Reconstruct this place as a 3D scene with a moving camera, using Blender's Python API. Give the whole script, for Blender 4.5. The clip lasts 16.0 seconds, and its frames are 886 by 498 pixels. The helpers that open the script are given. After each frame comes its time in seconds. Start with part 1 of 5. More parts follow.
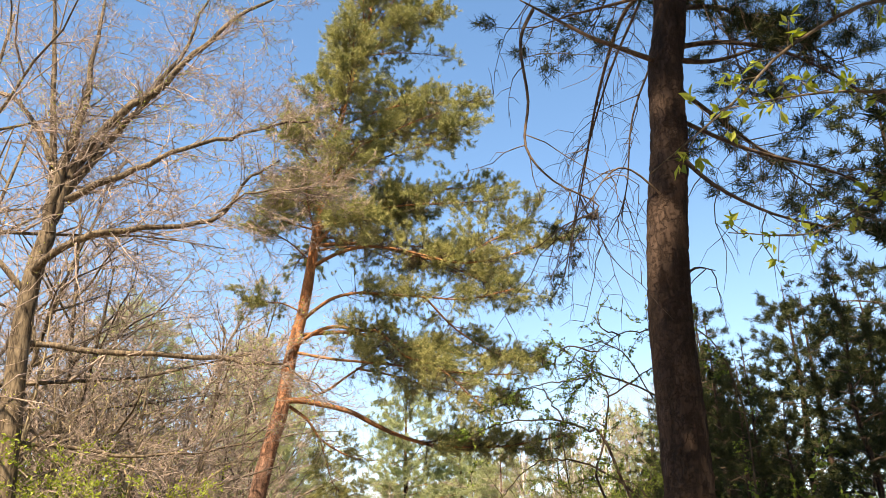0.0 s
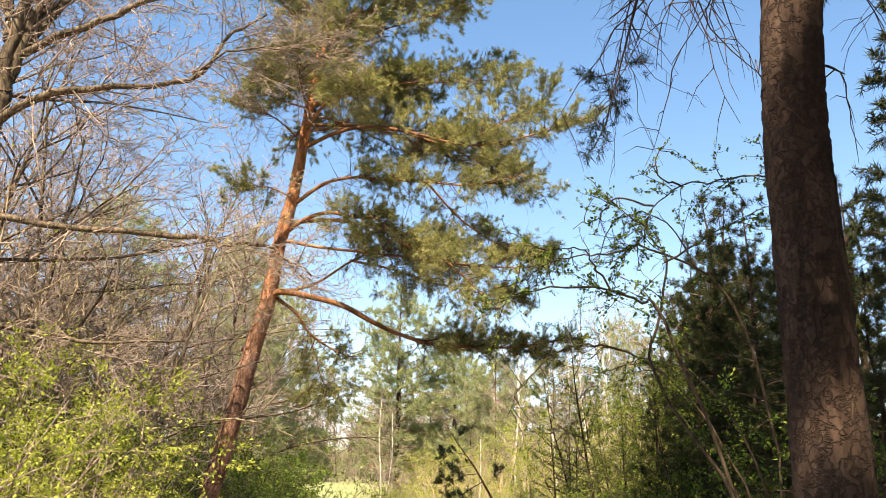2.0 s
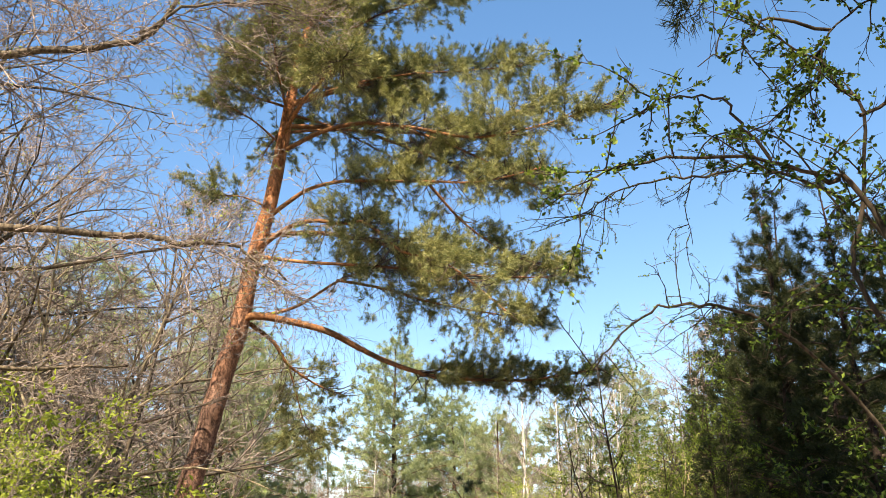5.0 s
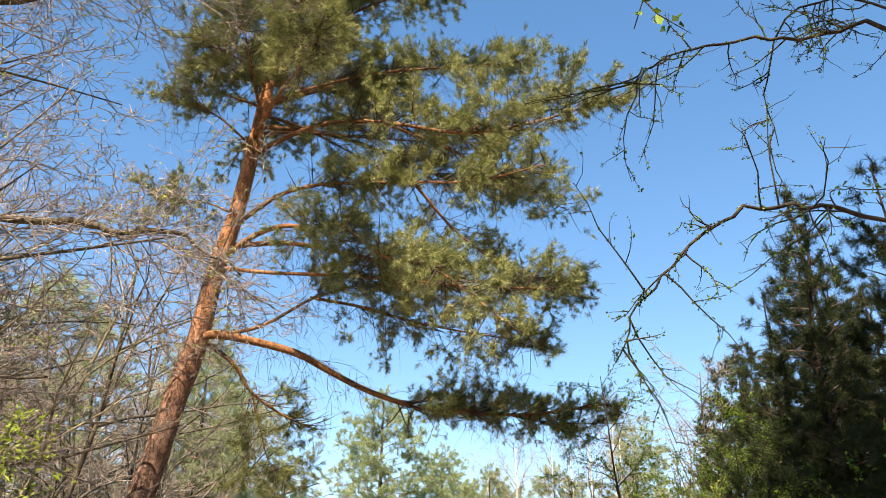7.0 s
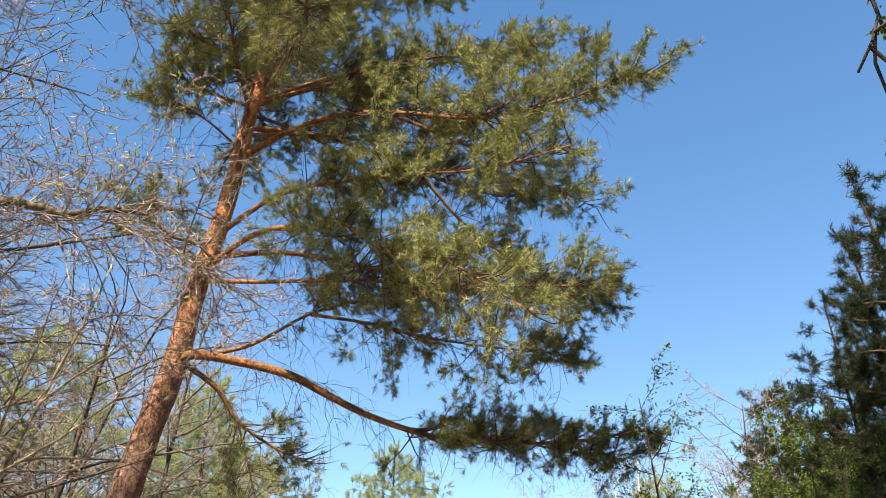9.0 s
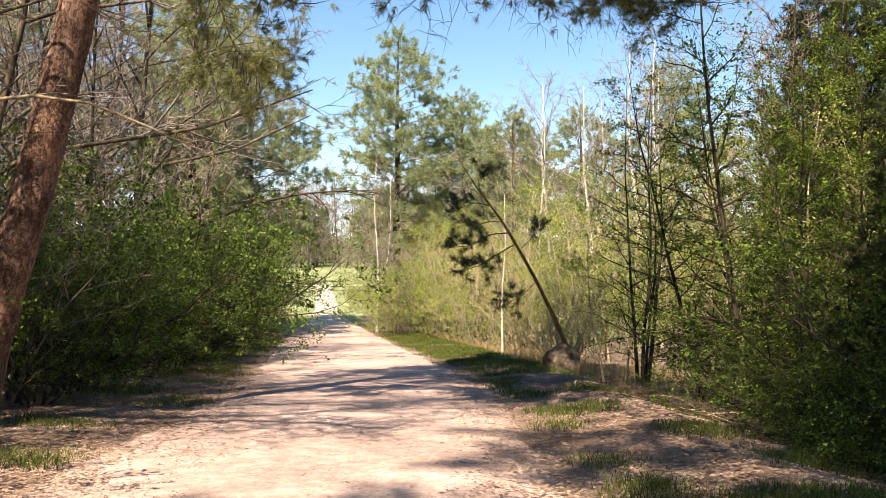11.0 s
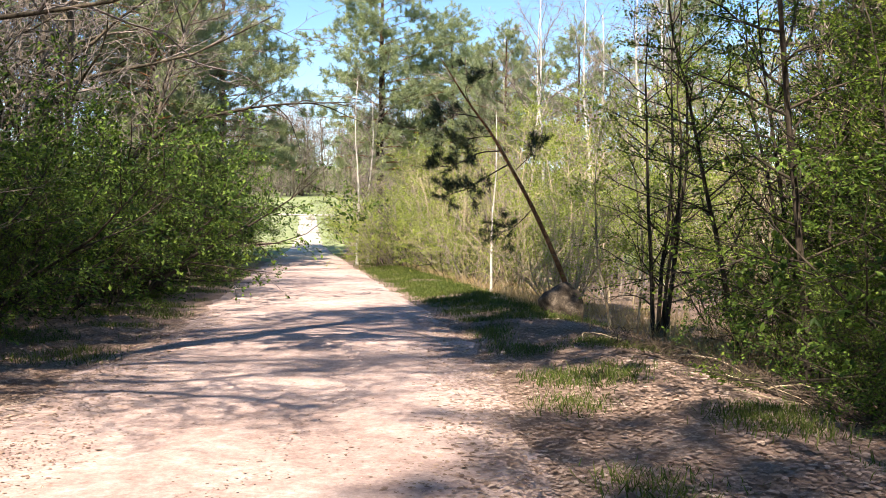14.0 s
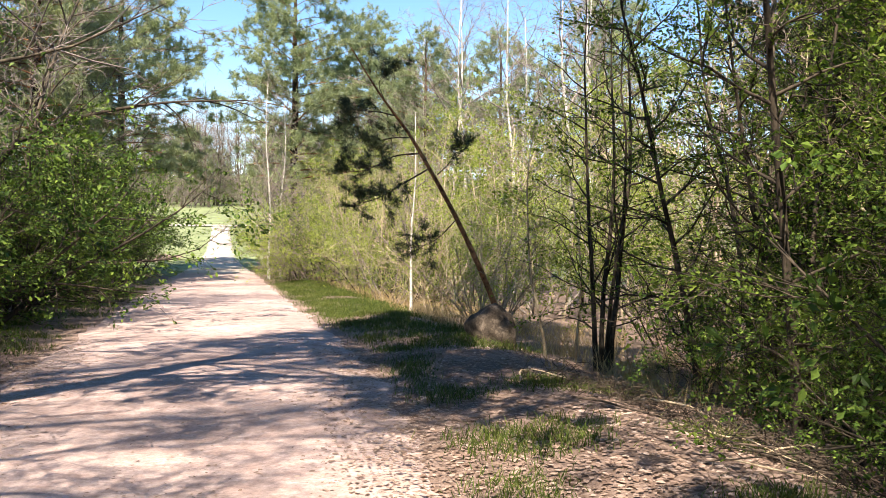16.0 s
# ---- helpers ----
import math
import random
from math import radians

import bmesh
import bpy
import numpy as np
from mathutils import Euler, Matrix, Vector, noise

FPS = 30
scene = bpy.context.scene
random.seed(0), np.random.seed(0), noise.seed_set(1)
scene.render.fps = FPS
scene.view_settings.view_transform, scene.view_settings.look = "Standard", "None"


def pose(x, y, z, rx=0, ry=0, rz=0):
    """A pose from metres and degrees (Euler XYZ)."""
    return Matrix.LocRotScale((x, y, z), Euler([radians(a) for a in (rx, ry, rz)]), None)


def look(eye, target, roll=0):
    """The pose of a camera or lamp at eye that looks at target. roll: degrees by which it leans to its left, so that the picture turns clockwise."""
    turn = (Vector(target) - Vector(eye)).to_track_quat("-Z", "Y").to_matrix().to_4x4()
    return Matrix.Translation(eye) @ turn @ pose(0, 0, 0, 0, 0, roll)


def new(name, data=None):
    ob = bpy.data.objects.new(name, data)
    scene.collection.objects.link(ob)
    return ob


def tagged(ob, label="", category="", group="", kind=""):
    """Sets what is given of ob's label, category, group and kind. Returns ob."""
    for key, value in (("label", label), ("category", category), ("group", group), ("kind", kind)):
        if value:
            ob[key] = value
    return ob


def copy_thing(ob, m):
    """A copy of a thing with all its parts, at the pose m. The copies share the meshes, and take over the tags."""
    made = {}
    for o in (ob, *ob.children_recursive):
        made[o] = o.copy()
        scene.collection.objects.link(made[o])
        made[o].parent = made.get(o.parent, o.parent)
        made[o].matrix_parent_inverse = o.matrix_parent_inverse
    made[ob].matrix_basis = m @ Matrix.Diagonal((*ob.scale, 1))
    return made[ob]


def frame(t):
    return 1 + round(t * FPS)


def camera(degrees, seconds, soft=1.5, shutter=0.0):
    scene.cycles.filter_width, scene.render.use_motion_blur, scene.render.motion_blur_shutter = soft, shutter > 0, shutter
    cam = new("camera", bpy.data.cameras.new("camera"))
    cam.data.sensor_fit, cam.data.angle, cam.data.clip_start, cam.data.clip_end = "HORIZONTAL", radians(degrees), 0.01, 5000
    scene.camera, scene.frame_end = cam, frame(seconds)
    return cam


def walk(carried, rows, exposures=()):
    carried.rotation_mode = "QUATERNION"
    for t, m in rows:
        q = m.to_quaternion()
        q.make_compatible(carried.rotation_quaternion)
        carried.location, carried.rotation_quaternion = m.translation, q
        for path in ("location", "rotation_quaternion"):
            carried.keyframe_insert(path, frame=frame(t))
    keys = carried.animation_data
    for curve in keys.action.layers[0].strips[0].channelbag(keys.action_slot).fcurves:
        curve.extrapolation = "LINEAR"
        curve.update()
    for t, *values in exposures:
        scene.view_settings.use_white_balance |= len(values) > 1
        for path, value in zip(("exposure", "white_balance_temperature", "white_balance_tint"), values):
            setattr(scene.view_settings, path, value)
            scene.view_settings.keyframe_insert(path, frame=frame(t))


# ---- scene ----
cam = camera(54.0, 16.0, 0.6)
METRES, EYE, TILT, LEAN, TURN = 20.0, 1.55, 22.9, 0.9, 0.0
ROWS = [
    (0.0, 0.0, 0.0, 0.0, 0.0, 0.0, 0.0),
    (0.5, -0.0015, 0.0264, -0.0111, -0.02, -0.09, -0.27),
    (1.0, -0.0043, 0.0554, -0.022, -0.21, -0.43, -0.57),
    (1.5, -0.006, 0.0839, -0.0341, -0.06, -2.02, -1.0),
    (2.0, -0.0101, 0.1141, -0.0478, -0.2, -5.46, -1.6),
    (2.5, -0.01, 0.1439, -0.0611, -0.07, -5.28, -1.3),
    (3.0, -0.0144, 0.1744, -0.0749, -0.21, -4.6, -1.09),
    (3.5, -0.0161, 0.2043, -0.088, -0.18, -1.44, -0.89),
    (4.0, -0.018, 0.2322, -0.0996, 0.05, -0.76, -0.13),
    (4.5, -0.0209, 0.2609, -0.1127, -0.46, -1.13, -0.27),
    (6.8, -0.0122, 0.4000, -0.1740, -1.17, 1.30, -1.70),
    (7.0, -0.0117, 0.4117, -0.1792, -1.17, 3.0, -1.54),
    (7.5, -0.0091, 0.4403, -0.1903, -0.8, 6.33, -0.74),
    (8.0, -0.0116, 0.4686, -0.2027, -0.79, 6.85, -0.45),
    (8.5, -0.0092, 0.4982, -0.2147, -0.82, 7.46, -0.29),
    (9.0, -0.0124, 0.5264, -0.2257, -0.52, 7.05, -0.34),
    (9.3, -0.0147, 0.5460, -0.2320, -0.55, 2.90, -0.50),
    (9.5, -0.0158, 0.5591, -0.2366, -0.56, 0.6, -0.58),
    (9.7, -0.0160, 0.5715, -0.2430, -0.35, -2.40, -0.50),
    (10.0, -0.016, 0.5898, -0.2515, -0.11, -8.83, -0.38),
    (10.2, -0.0158, 0.6015, -0.2570, -0.10, -12.00, -0.45),
    (12.3, -0.0115, 0.7180, -0.3110, -0.25, -21.95, -1.62),
    (12.5, -0.011, 0.7288, -0.3154, -0.27, -22.17, -1.67),
    (13.0, -0.0099, 0.7553, -0.3257, -0.66, -22.98, -1.93),
    (13.5, -0.0038, 0.782, -0.3364, -0.52, -23.57, -1.58),
    (14.0, -0.0019, 0.8071, -0.347, -0.52, -23.68, -1.87),
    (14.5, 0.0021, 0.8343, -0.3578, -0.85, -23.6, -1.84),
    (15.0, 0.005, 0.8603, -0.3676, -0.61, -23.63, -1.74),
    (15.5, 0.0057, 0.8873, -0.3772, -1.95, -23.46, -2.32),
    (16.0, 0.0095, 0.9168, -0.3876, -5.46, -22.82, -3.51),
]
walk(cam, [(t, pose(0, 0, EYE, TILT, LEAN, TURN) @ pose(METRES * x, METRES * y, METRES * z, 90 + pitch, roll, yaw)) for t, x, y, z, yaw, pitch, roll in ROWS],
     [(0.0, 1.87, 9700, 21), (3.0, 1.82, 9400, 20), (4.5, 1.76, 8800, 18), (7.0, 1.68, 8300, 15), (9.0, 1.6, 8100, 15), (9.5, 1.57, 8500, 17), (10.0, 1.5, 9000, 20), (12.5, 1.53, 7400, 17), (16.0, 1.53, 7300, 17)])

# ---- world, sun ----
SUN_AZ = 20.0          # degrees left of straight behind the walker
SUN_EL = 51.0
world = bpy.data.worlds.new("world")
scene.world = world
world.use_nodes = True
wn = world.node_tree.nodes
sky = wn.new("ShaderNodeTexSky")
sky.sky_type = "NISHITA"
sky.sun_disc = False
sky.sun_elevation = radians(SUN_EL)
sky.sun_rotation = radians(180 + SUN_AZ)
sky.air_density, sky.dust_density, sky.ozone_density = 1.0, 0.05, 1.2
wn["Background"].inputs["Strength"].default_value = 0.102
deep = wn.new("ShaderNodeHueSaturation")
deep.inputs["Saturation"].default_value = 1.3
world.node_tree.links.new(sky.outputs[0], deep.inputs["Color"])
world.node_tree.links.new(deep.outputs[0], wn["Background"].inputs["Color"])
sun_data = bpy.data.lights.new("sun", "SUN")
sun_data.energy, sun_data.angle, sun_data.color = 5.0, radians(0.55), (1.0, 0.95, 0.86)
sun = new("sun", sun_data)
SUN_DIR = Vector((math.sin(radians(SUN_AZ)) * math.cos(radians(SUN_EL)), math.cos(radians(SUN_AZ)) * math.cos(radians(SUN_EL)), -math.sin(radians(SUN_EL))))
sun.matrix_world = look((0, 0, 40), Vector((0, 0, 40)) + SUN_DIR)


# ---- materials ----
def material(name):
    m = bpy.data.materials.new(name)
    m.use_nodes = True
    n, l = m.node_tree.nodes, m.node_tree.links
    return m, n, l, n["Principled BSDF"]


def ramp(n, stops):
    r = n.new("ShaderNodeValToRGB")
    while len(r.color_ramp.elements) < len(stops):
        r.color_ramp.elements.new(0.5)
    for e, (p, c) in zip(r.color_ramp.elements, stops):
        e.position, e.color = p, (*c, 1)
    return r


def noise_tex(n, l, coord, scale, detail=5.0, rough=0.6):
    t = n.new("ShaderNodeTexNoise")
    t.inputs["Scale"].default_value, t.inputs["Detail"].default_value, t.inputs["Roughness"].default_value = scale, detail, rough
    if coord is not None:
        l.new(coord, t.inputs["Vector"])
    return t


def mixed(n, l, fac, a, b, mode="MIX"):
    x = n.new("ShaderNodeMix")
    x.data_type, x.blend_type = "RGBA", mode
    for sock, v in ((x.inputs[0], fac), (x.inputs[6], a), (x.inputs[7], b)):
        if isinstance(v, (int, float)):
            sock.default_value = v
        elif isinstance(v, tuple):
            sock.default_value = (*v, 1)
        else:
            l.new(v, sock)
    return x.outputs[2]


def bumped(n, l, bsdf, height, strength, dist):
    b = n.new("ShaderNodeBump")
    b.inputs["Strength"].default_value, b.inputs["Distance"].default_value = strength, dist
    l.new(height, b.inputs["Height"])
    l.new(b.outputs[0], bsdf.inputs["Normal"])


def bark_material(name, dark, light, stretch=5.0, scale=9.0, depth=0.02):
    m, n, l, p = material(name)
    co = n.new("ShaderNodeTexCoord").outputs["Object"]
    mp = n.new("ShaderNodeMapping")
    mp.inputs["Scale"].default_value = (1, 1, 1 / stretch)
    l.new(co, mp.inputs["Vector"])
    a = noise_tex(n, l, mp.outputs[0], scale * 2, 6, 0.65)
    b = noise_tex(n, l, co, 1.1, 3)
    r = ramp(n, [(0.36, dark), (0.62, light)])
    l.new(a.outputs[0], r.inputs[0])
    r2 = ramp(n, [(0.35, (0.6, 0.6, 0.58)), (0.65, (1.15, 1.12, 1.05))])
    l.new(b.outputs[0], r2.inputs[0])
    l.new(mixed(n, l, 1.0, r.outputs[0], r2.outputs[0], "MULTIPLY"), p.inputs["Base Color"])
    p.inputs["Roughness"].default_value = 0.95
    p.inputs["Specular IOR Level"].default_value = 0.12
    bumped(n, l, p, a.outputs[0], 0.8, depth)
    return m


def pine_bark(name, low, high, z0, z1):
    """Grey-brown plates below, thin orange bark above, as on a Scots pine."""
    m, n, l, p = material(name)
    co = n.new("ShaderNodeTexCoord").outputs["Object"]
    sep = n.new("ShaderNodeSeparateXYZ")
    l.new(co, sep.inputs[0])
    mp = n.new("ShaderNodeMapping")
    mp.inputs["Scale"].default_value = (1, 1, 0.2)
    l.new(co, mp.inputs["Vector"])
    wob = noise_tex(n, l, co, 7.0, 4)
    warp = mixed(n, l, 0.38, mp.outputs[0], wob.outputs["Color"])
    v = n.new("ShaderNodeTexVoronoi")
    v.feature = "DISTANCE_TO_EDGE"
    v.inputs["Scale"].default_value = 11
    l.new(warp, v.inputs["Vector"])
    crack = ramp(n, [(0.0, (0.25, 0.25, 0.25)), (0.13, (1, 1, 1))])
    l.new(v.outputs["Distance"], crack.inputs[0])
    fine = noise_tex(n, l, mp.outputs[0], 26, 6, 0.7)
    big = noise_tex(n, l, co, 1.6, 3)
    mr = n.new("ShaderNodeMapRange")
    mr.inputs[1].default_value, mr.inputs[2].default_value = z0, z1
    l.new(sep.outputs[2], mr.inputs[0])
    add = n.new("ShaderNodeMath")
    add.operation = "MULTIPLY_ADD"
    l.new(big.outputs[0], add.inputs[0])
    add.inputs[1].default_value = 0.9
    sub = n.new("ShaderNodeMath")
    sub.operation = "SUBTRACT"
    sub.use_clamp = True
    l.new(mr.outputs[0], add.inputs[2])
    l.new(add.outputs[0], sub.inputs[0])
    sub.inputs[1].default_value = 0.45
    base = mixed(n, l, sub.outputs[0], low, high)
    r = ramp(n, [(0.3, (0.45, 0.42, 0.42)), (0.7, (1.25, 1.2, 1.15))])
    l.new(fine.outputs[0], r.inputs[0])
    c = mixed(n, l, 1.0, base, r.outputs[0], "MULTIPLY")
    # Broad lighter and darker patches across the bark.
    mottle = noise_tex(n, l, mp.outputs[0], 5.0, 4, 0.6)
    rw = ramp(n, [(0.36, (0.6, 0.58, 0.57)), (0.62, (1.45, 1.42, 1.4))])
    l.new(mottle.outputs[0], rw.inputs[0])
    c = mixed(n, l, 1.0, c, rw.outputs[0], "MULTIPLY")
    c2 = mixed(n, l, crack.outputs[0], (0.022, 0.015, 0.011), c)
    l.new(c2, p.inputs["Base Color"])
    p.inputs["Roughness"].default_value = 0.92
    p.inputs["Specular IOR Level"].default_value = 0.15
    hgt = mixed(n, l, 0.35, crack.outputs[0], fine.outputs[0])
    bumped(n, l, p, hgt, 0.9, 0.03)
    return m


def leaf_material(name, stops, glow=0.35, rough=0.5):
    """Thin leaves: colour varies leaf by leaf and in drifts; some light passes through."""
    m, n, l, p = material(name)
    geo = n.new("ShaderNodeNewGeometry")
    co = n.new("ShaderNodeTexCoord").outputs["Object"]
    drift = noise_tex(n, l, co, 0.7, 2)
    mix = n.new("ShaderNodeMath")
    mix.operation = "MULTIPLY_ADD"
    l.new(drift.outputs[0], mix.inputs[0])
    mix.inputs[1].default_value = 0.7
    sc = n.new("ShaderNodeMath")
    sc.operation = "MULTIPLY"
    l.new(geo.outputs["Random Per Island"], sc.inputs[0])
    sc.inputs[1].default_value = 0.65
    ofs = n.new("ShaderNodeMath")
    ofs.operation = "SUBTRACT"
    l.new(sc.outputs[0], ofs.inputs[0])
    ofs.inputs[1].default_value = 0.17
    l.new(ofs.outputs[0], mix.inputs[2])
    r = ramp(n, stops)
    l.new(mix.outputs[0], r.inputs[0])
    l.new(r.outputs[0], p.inputs["Base Color"])
    p.inputs["Roughness"].default_value = rough
    p.inputs["Specular IOR Level"].default_value = 0.12
    if glow > 0:
        tr = n.new("ShaderNodeBsdfTranslucent")
        l.new(mixed(n, l, 1.0, r.outputs[0], (1.25, 1.3, 0.7), "MULTIPLY"), tr.inputs[0])
        ms = n.new("ShaderNodeMixShader")
        ms.inputs[0].default_value = glow
        l.new(p.outputs[0], ms.inputs[1])
        l.new(tr.outputs[0], ms.inputs[2])
        l.new(ms.outputs[0], n["Material Output"].inputs[0])
    return m


def ground_material(name, cols, scale, bump, dist=0.03, patch=None):
    m, n, l, p = material(name)
    co = n.new("ShaderNodeTexCoord").outputs["Object"]
    a = noise_tex(n, l, co, scale, 8, 0.7)
    b = noise_tex(n, l, co, 0.35, 4)
    c = noise_tex(n, l, co, scale * 5, 4, 0.7)
    r = ramp(n, cols)
    l.new(a.outputs[0], r.inputs[0])
    r2 = ramp(n, [(0.35, (0.72, 0.71, 0.7)), (0.65, (1.12, 1.12, 1.1))])
    l.new(b.outputs[0], r2.inputs[0])
    col = mixed(n, l, 1.0, r.outputs[0], r2.outputs[0], "MULTIPLY")
    r3 = ramp(n, [(0.3, (0.7, 0.7, 0.7)), (0.7, (1.2, 1.2, 1.2))])
    l.new(c.outputs[0], r3.inputs[0])
    col = mixed(n, l, 1.0, col, r3.outputs[0], "MULTIPLY")
    if patch:
        b2 = noise_tex(n, l, co, 0.9, 5, 0.6)
        rp = ramp(n, [(0.5, (0, 0, 0)), (0.62, (1, 1, 1))])
        l.new(b2.outputs[0], rp.inputs[0])
        col = mixed(n, l, rp.outputs[0], col, patch)
    l.new(col, p.inputs["Base Color"])
    p.inputs["Roughness"].default_value = 0.95
    p.inputs["Specular IOR Level"].default_value = 0.2
    bumped(n, l, p, mixed(n, l, 0.4, a.outputs[0], c.outputs[0]), bump, dist)
    return m


M_PINE = pine_bark("pine_bark_orange", (0.25, 0.165, 0.13), (0.55, 0.255, 0.12), 5.5, 11.0)
M_STEM = bark_material("olive_grey_bark", (0.13, 0.11, 0.075), (0.40, 0.35, 0.25), 5.0, 6.0, 0.01)
# Bark darkened to carry the shade the near trunk stands in.
M_PINE_SHADE = pine_bark("pine_bark_shade", (0.044, 0.033, 0.027), (0.10, 0.064, 0.043), 8.0, 16.0)
M_LIMB = bark_material("pine_limb_bark", (0.12, 0.06, 0.034), (0.36, 0.18, 0.09), 1.0, 8.0, 0.01)
M_DEAD = bark_material("dead_twig_bark", (0.045, 0.036, 0.03), (0.12, 0.095, 0.075), 1.0, 8.0, 0.004)
M_BARK = bark_material("grey_bark", (0.035, 0.029, 0.023), (0.165, 0.14, 0.105), 5.0, 8.0, 0.015)
M_TWIG = bark_material("bare_twigs", (0.115, 0.098, 0.09), (0.37, 0.317, 0.29), 1.0, 6.0, 0.003)
M_DARKBARK = bark_material("shrub_bark", (0.025, 0.021, 0.017), (0.085, 0.07, 0.054), 4.0, 9.0, 0.006)
M_BIRCH = bark_material("birch_bark", (0.28, 0.26, 0.23), (0.78, 0.76, 0.70), 0.3, 5.0, 0.004)
M_STRAW = leaf_material("dry_grass", [(0.2, (0.24, 0.17, 0.085)), (0.8, (0.48, 0.38, 0.22))], 0.2, 0.8)
M_NEEDLE = leaf_material("pine_needles", [(0.15, (0.045, 0.062, 0.024)), (0.5, (0.175, 0.195, 0.075)), (0.85, (0.38, 0.375, 0.165))], 0.12, 0.5)
# The leaning pine stands in shade; that shade is in this needle colour.
M_NEEDLE_HALF_SHADE = leaf_material("shade_toned_pine_needles", [(0.15, (0.018, 0.028, 0.014)), (0.5, (0.045, 0.06, 0.03)), (0.85, (0.10, 0.12, 0.055))], 0.08, 0.6)
# Needles lightened and made more translucent to stand for distance haze.
M_NEEDLE_HAZE = leaf_material("haze_pale_pine_needles", [(0.15, (0.12, 0.155, 0.10)), (0.5, (0.25, 0.295, 0.18)), (0.85, (0.38, 0.42, 0.26))], 0.45, 0.6)
# Needles with the shade of the right-hand wood put into their colour.
M_NEEDLE_SHADE = leaf_material("shaded_pine_needles", [(0.15, (0.008, 0.014, 0.006)), (0.5, (0.021, 0.032, 0.013)), (0.85, (0.05, 0.06, 0.022))], 0.05, 0.7)
M_LEAF = leaf_material("fresh_leaves", [(0.1, (0.021, 0.044, 0.008)), (0.5, (0.073, 0.126, 0.02)), (0.9, (0.19, 0.26, 0.047))], 0.42)
M_LEAF_DARK = leaf_material("hedge_leaves", [(0.1, (0.012, 0.029, 0.007)), (0.5, (0.055, 0.108, 0.018)), (0.9, (0.19, 0.28, 0.052))], 0.22)
M_PALE = bark_material("pale_shrub_stems", (0.26, 0.20, 0.13), (0.58, 0.49, 0.36), 4.0, 9.0, 0.004)
M_LEAF_YELLOW = leaf_material("yellow_green_leaves", [(0.1, (0.085, 0.13, 0.02)), (0.5, (0.22, 0.29, 0.052)), (0.9, (0.39, 0.44, 0.125))], 0.42)
M_LITTER = leaf_material("fallen_leaves", [(0.05, (0.10, 0.066, 0.05)), (0.35, (0.21, 0.145, 0.11)), (0.65, (0.33, 0.24, 0.19)), (0.95, (0.50, 0.40, 0.33))], 0.08, 0.8)
M_GRASS = leaf_material("grass_blades", [(0.1, (0.03, 0.05, 0.012)), (0.5, (0.07, 0.105, 0.022)), (0.9, (0.17, 0.19, 0.055))], 0.3)
M_SOIL = ground_material("forest_soil", [(0.3, (0.11, 0.076, 0.058)), (0.5, (0.24, 0.17, 0.135)), (0.7, (0.40, 0.305, 0.25))], 14.0, 0.8)
M_ROAD = ground_material("gravel_track", [(0.3, (0.30, 0.21, 0.185)), (0.55, (0.45, 0.345, 0.31)), (0.75, (0.59, 0.475, 0.44))], 5.0, 0.5, 0.015)
M_PATH = ground_material("pale_gravel", [(0.3, (0.36, 0.31, 0.26)), (0.7, (0.50, 0.45, 0.39))], 4.0, 0.4, 0.015)
M_MEADOW = ground_material("meadow_grass", [(0.3, (0.15, 0.195, 0.08)), (0.55, (0.225, 0.265, 0.125)), (0.75, (0.32, 0.34, 0.185))], 2.0, 0.5)
M_ROCK = ground_material("boulder_stone", [(0.32, (0.03, 0.024, 0.019)), (0.52, (0.085, 0.068, 0.052)), (0.7, (0.23, 0.19, 0.15))], 7.0, 0.6, 0.04)
M_STONE = ground_material("pale_pebbles", [(0.3, (0.28, 0.23, 0.19)), (0.7, (0.52, 0.46, 0.40))], 9.0, 0.4)


# ---- mesh helpers ----
class Acc:
    """Collects vertices and faces of one mesh."""

    def __init__(self):
        self.v, self.tri, self.quad, self.n = [], [], [], 0

    def add(self, verts, tris=None, quads=None):
        self.v.append(np.asarray(verts, dtype=np.float32))
        if tris is not None and len(tris):
            self.tri.append(np.asarray(tris, dtype=np.int32) + self.n)
        if quads is not None and len(quads):
            self.quad.append(np.asarray(quads, dtype=np.int32) + self.n)
        self.n += len(verts)

    def mesh(self, name, mat, smooth=True):
        me = bpy.data.meshes.new(name)
        v = np.concatenate(self.v) if self.v else np.zeros((0, 3), np.float32)
        t = np.concatenate(self.tri) if self.tri else np.zeros((0, 3), np.int32)
        q = np.concatenate(self.quad) if self.quad else np.zeros((0, 4), np.int32)
        me.vertices.add(len(v))
        me.vertices.foreach_set("co", v.ravel())
        me.loops.add(t.size + q.size)
        me.loops.foreach_set("vertex_index", np.concatenate([t.ravel(), q.ravel()]))
        me.polygons.add(len(t) + len(q))
        me.polygons.foreach_set("loop_start", np.concatenate([np.arange(len(t)) * 3, t.size + np.arange(len(q)) * 4]).astype(np.int32))
        me.polygons.foreach_set("use_smooth", np.full(len(t) + len(q), smooth))
        me.update(calc_edges=True)
        me.materials.append(mat)
        return me


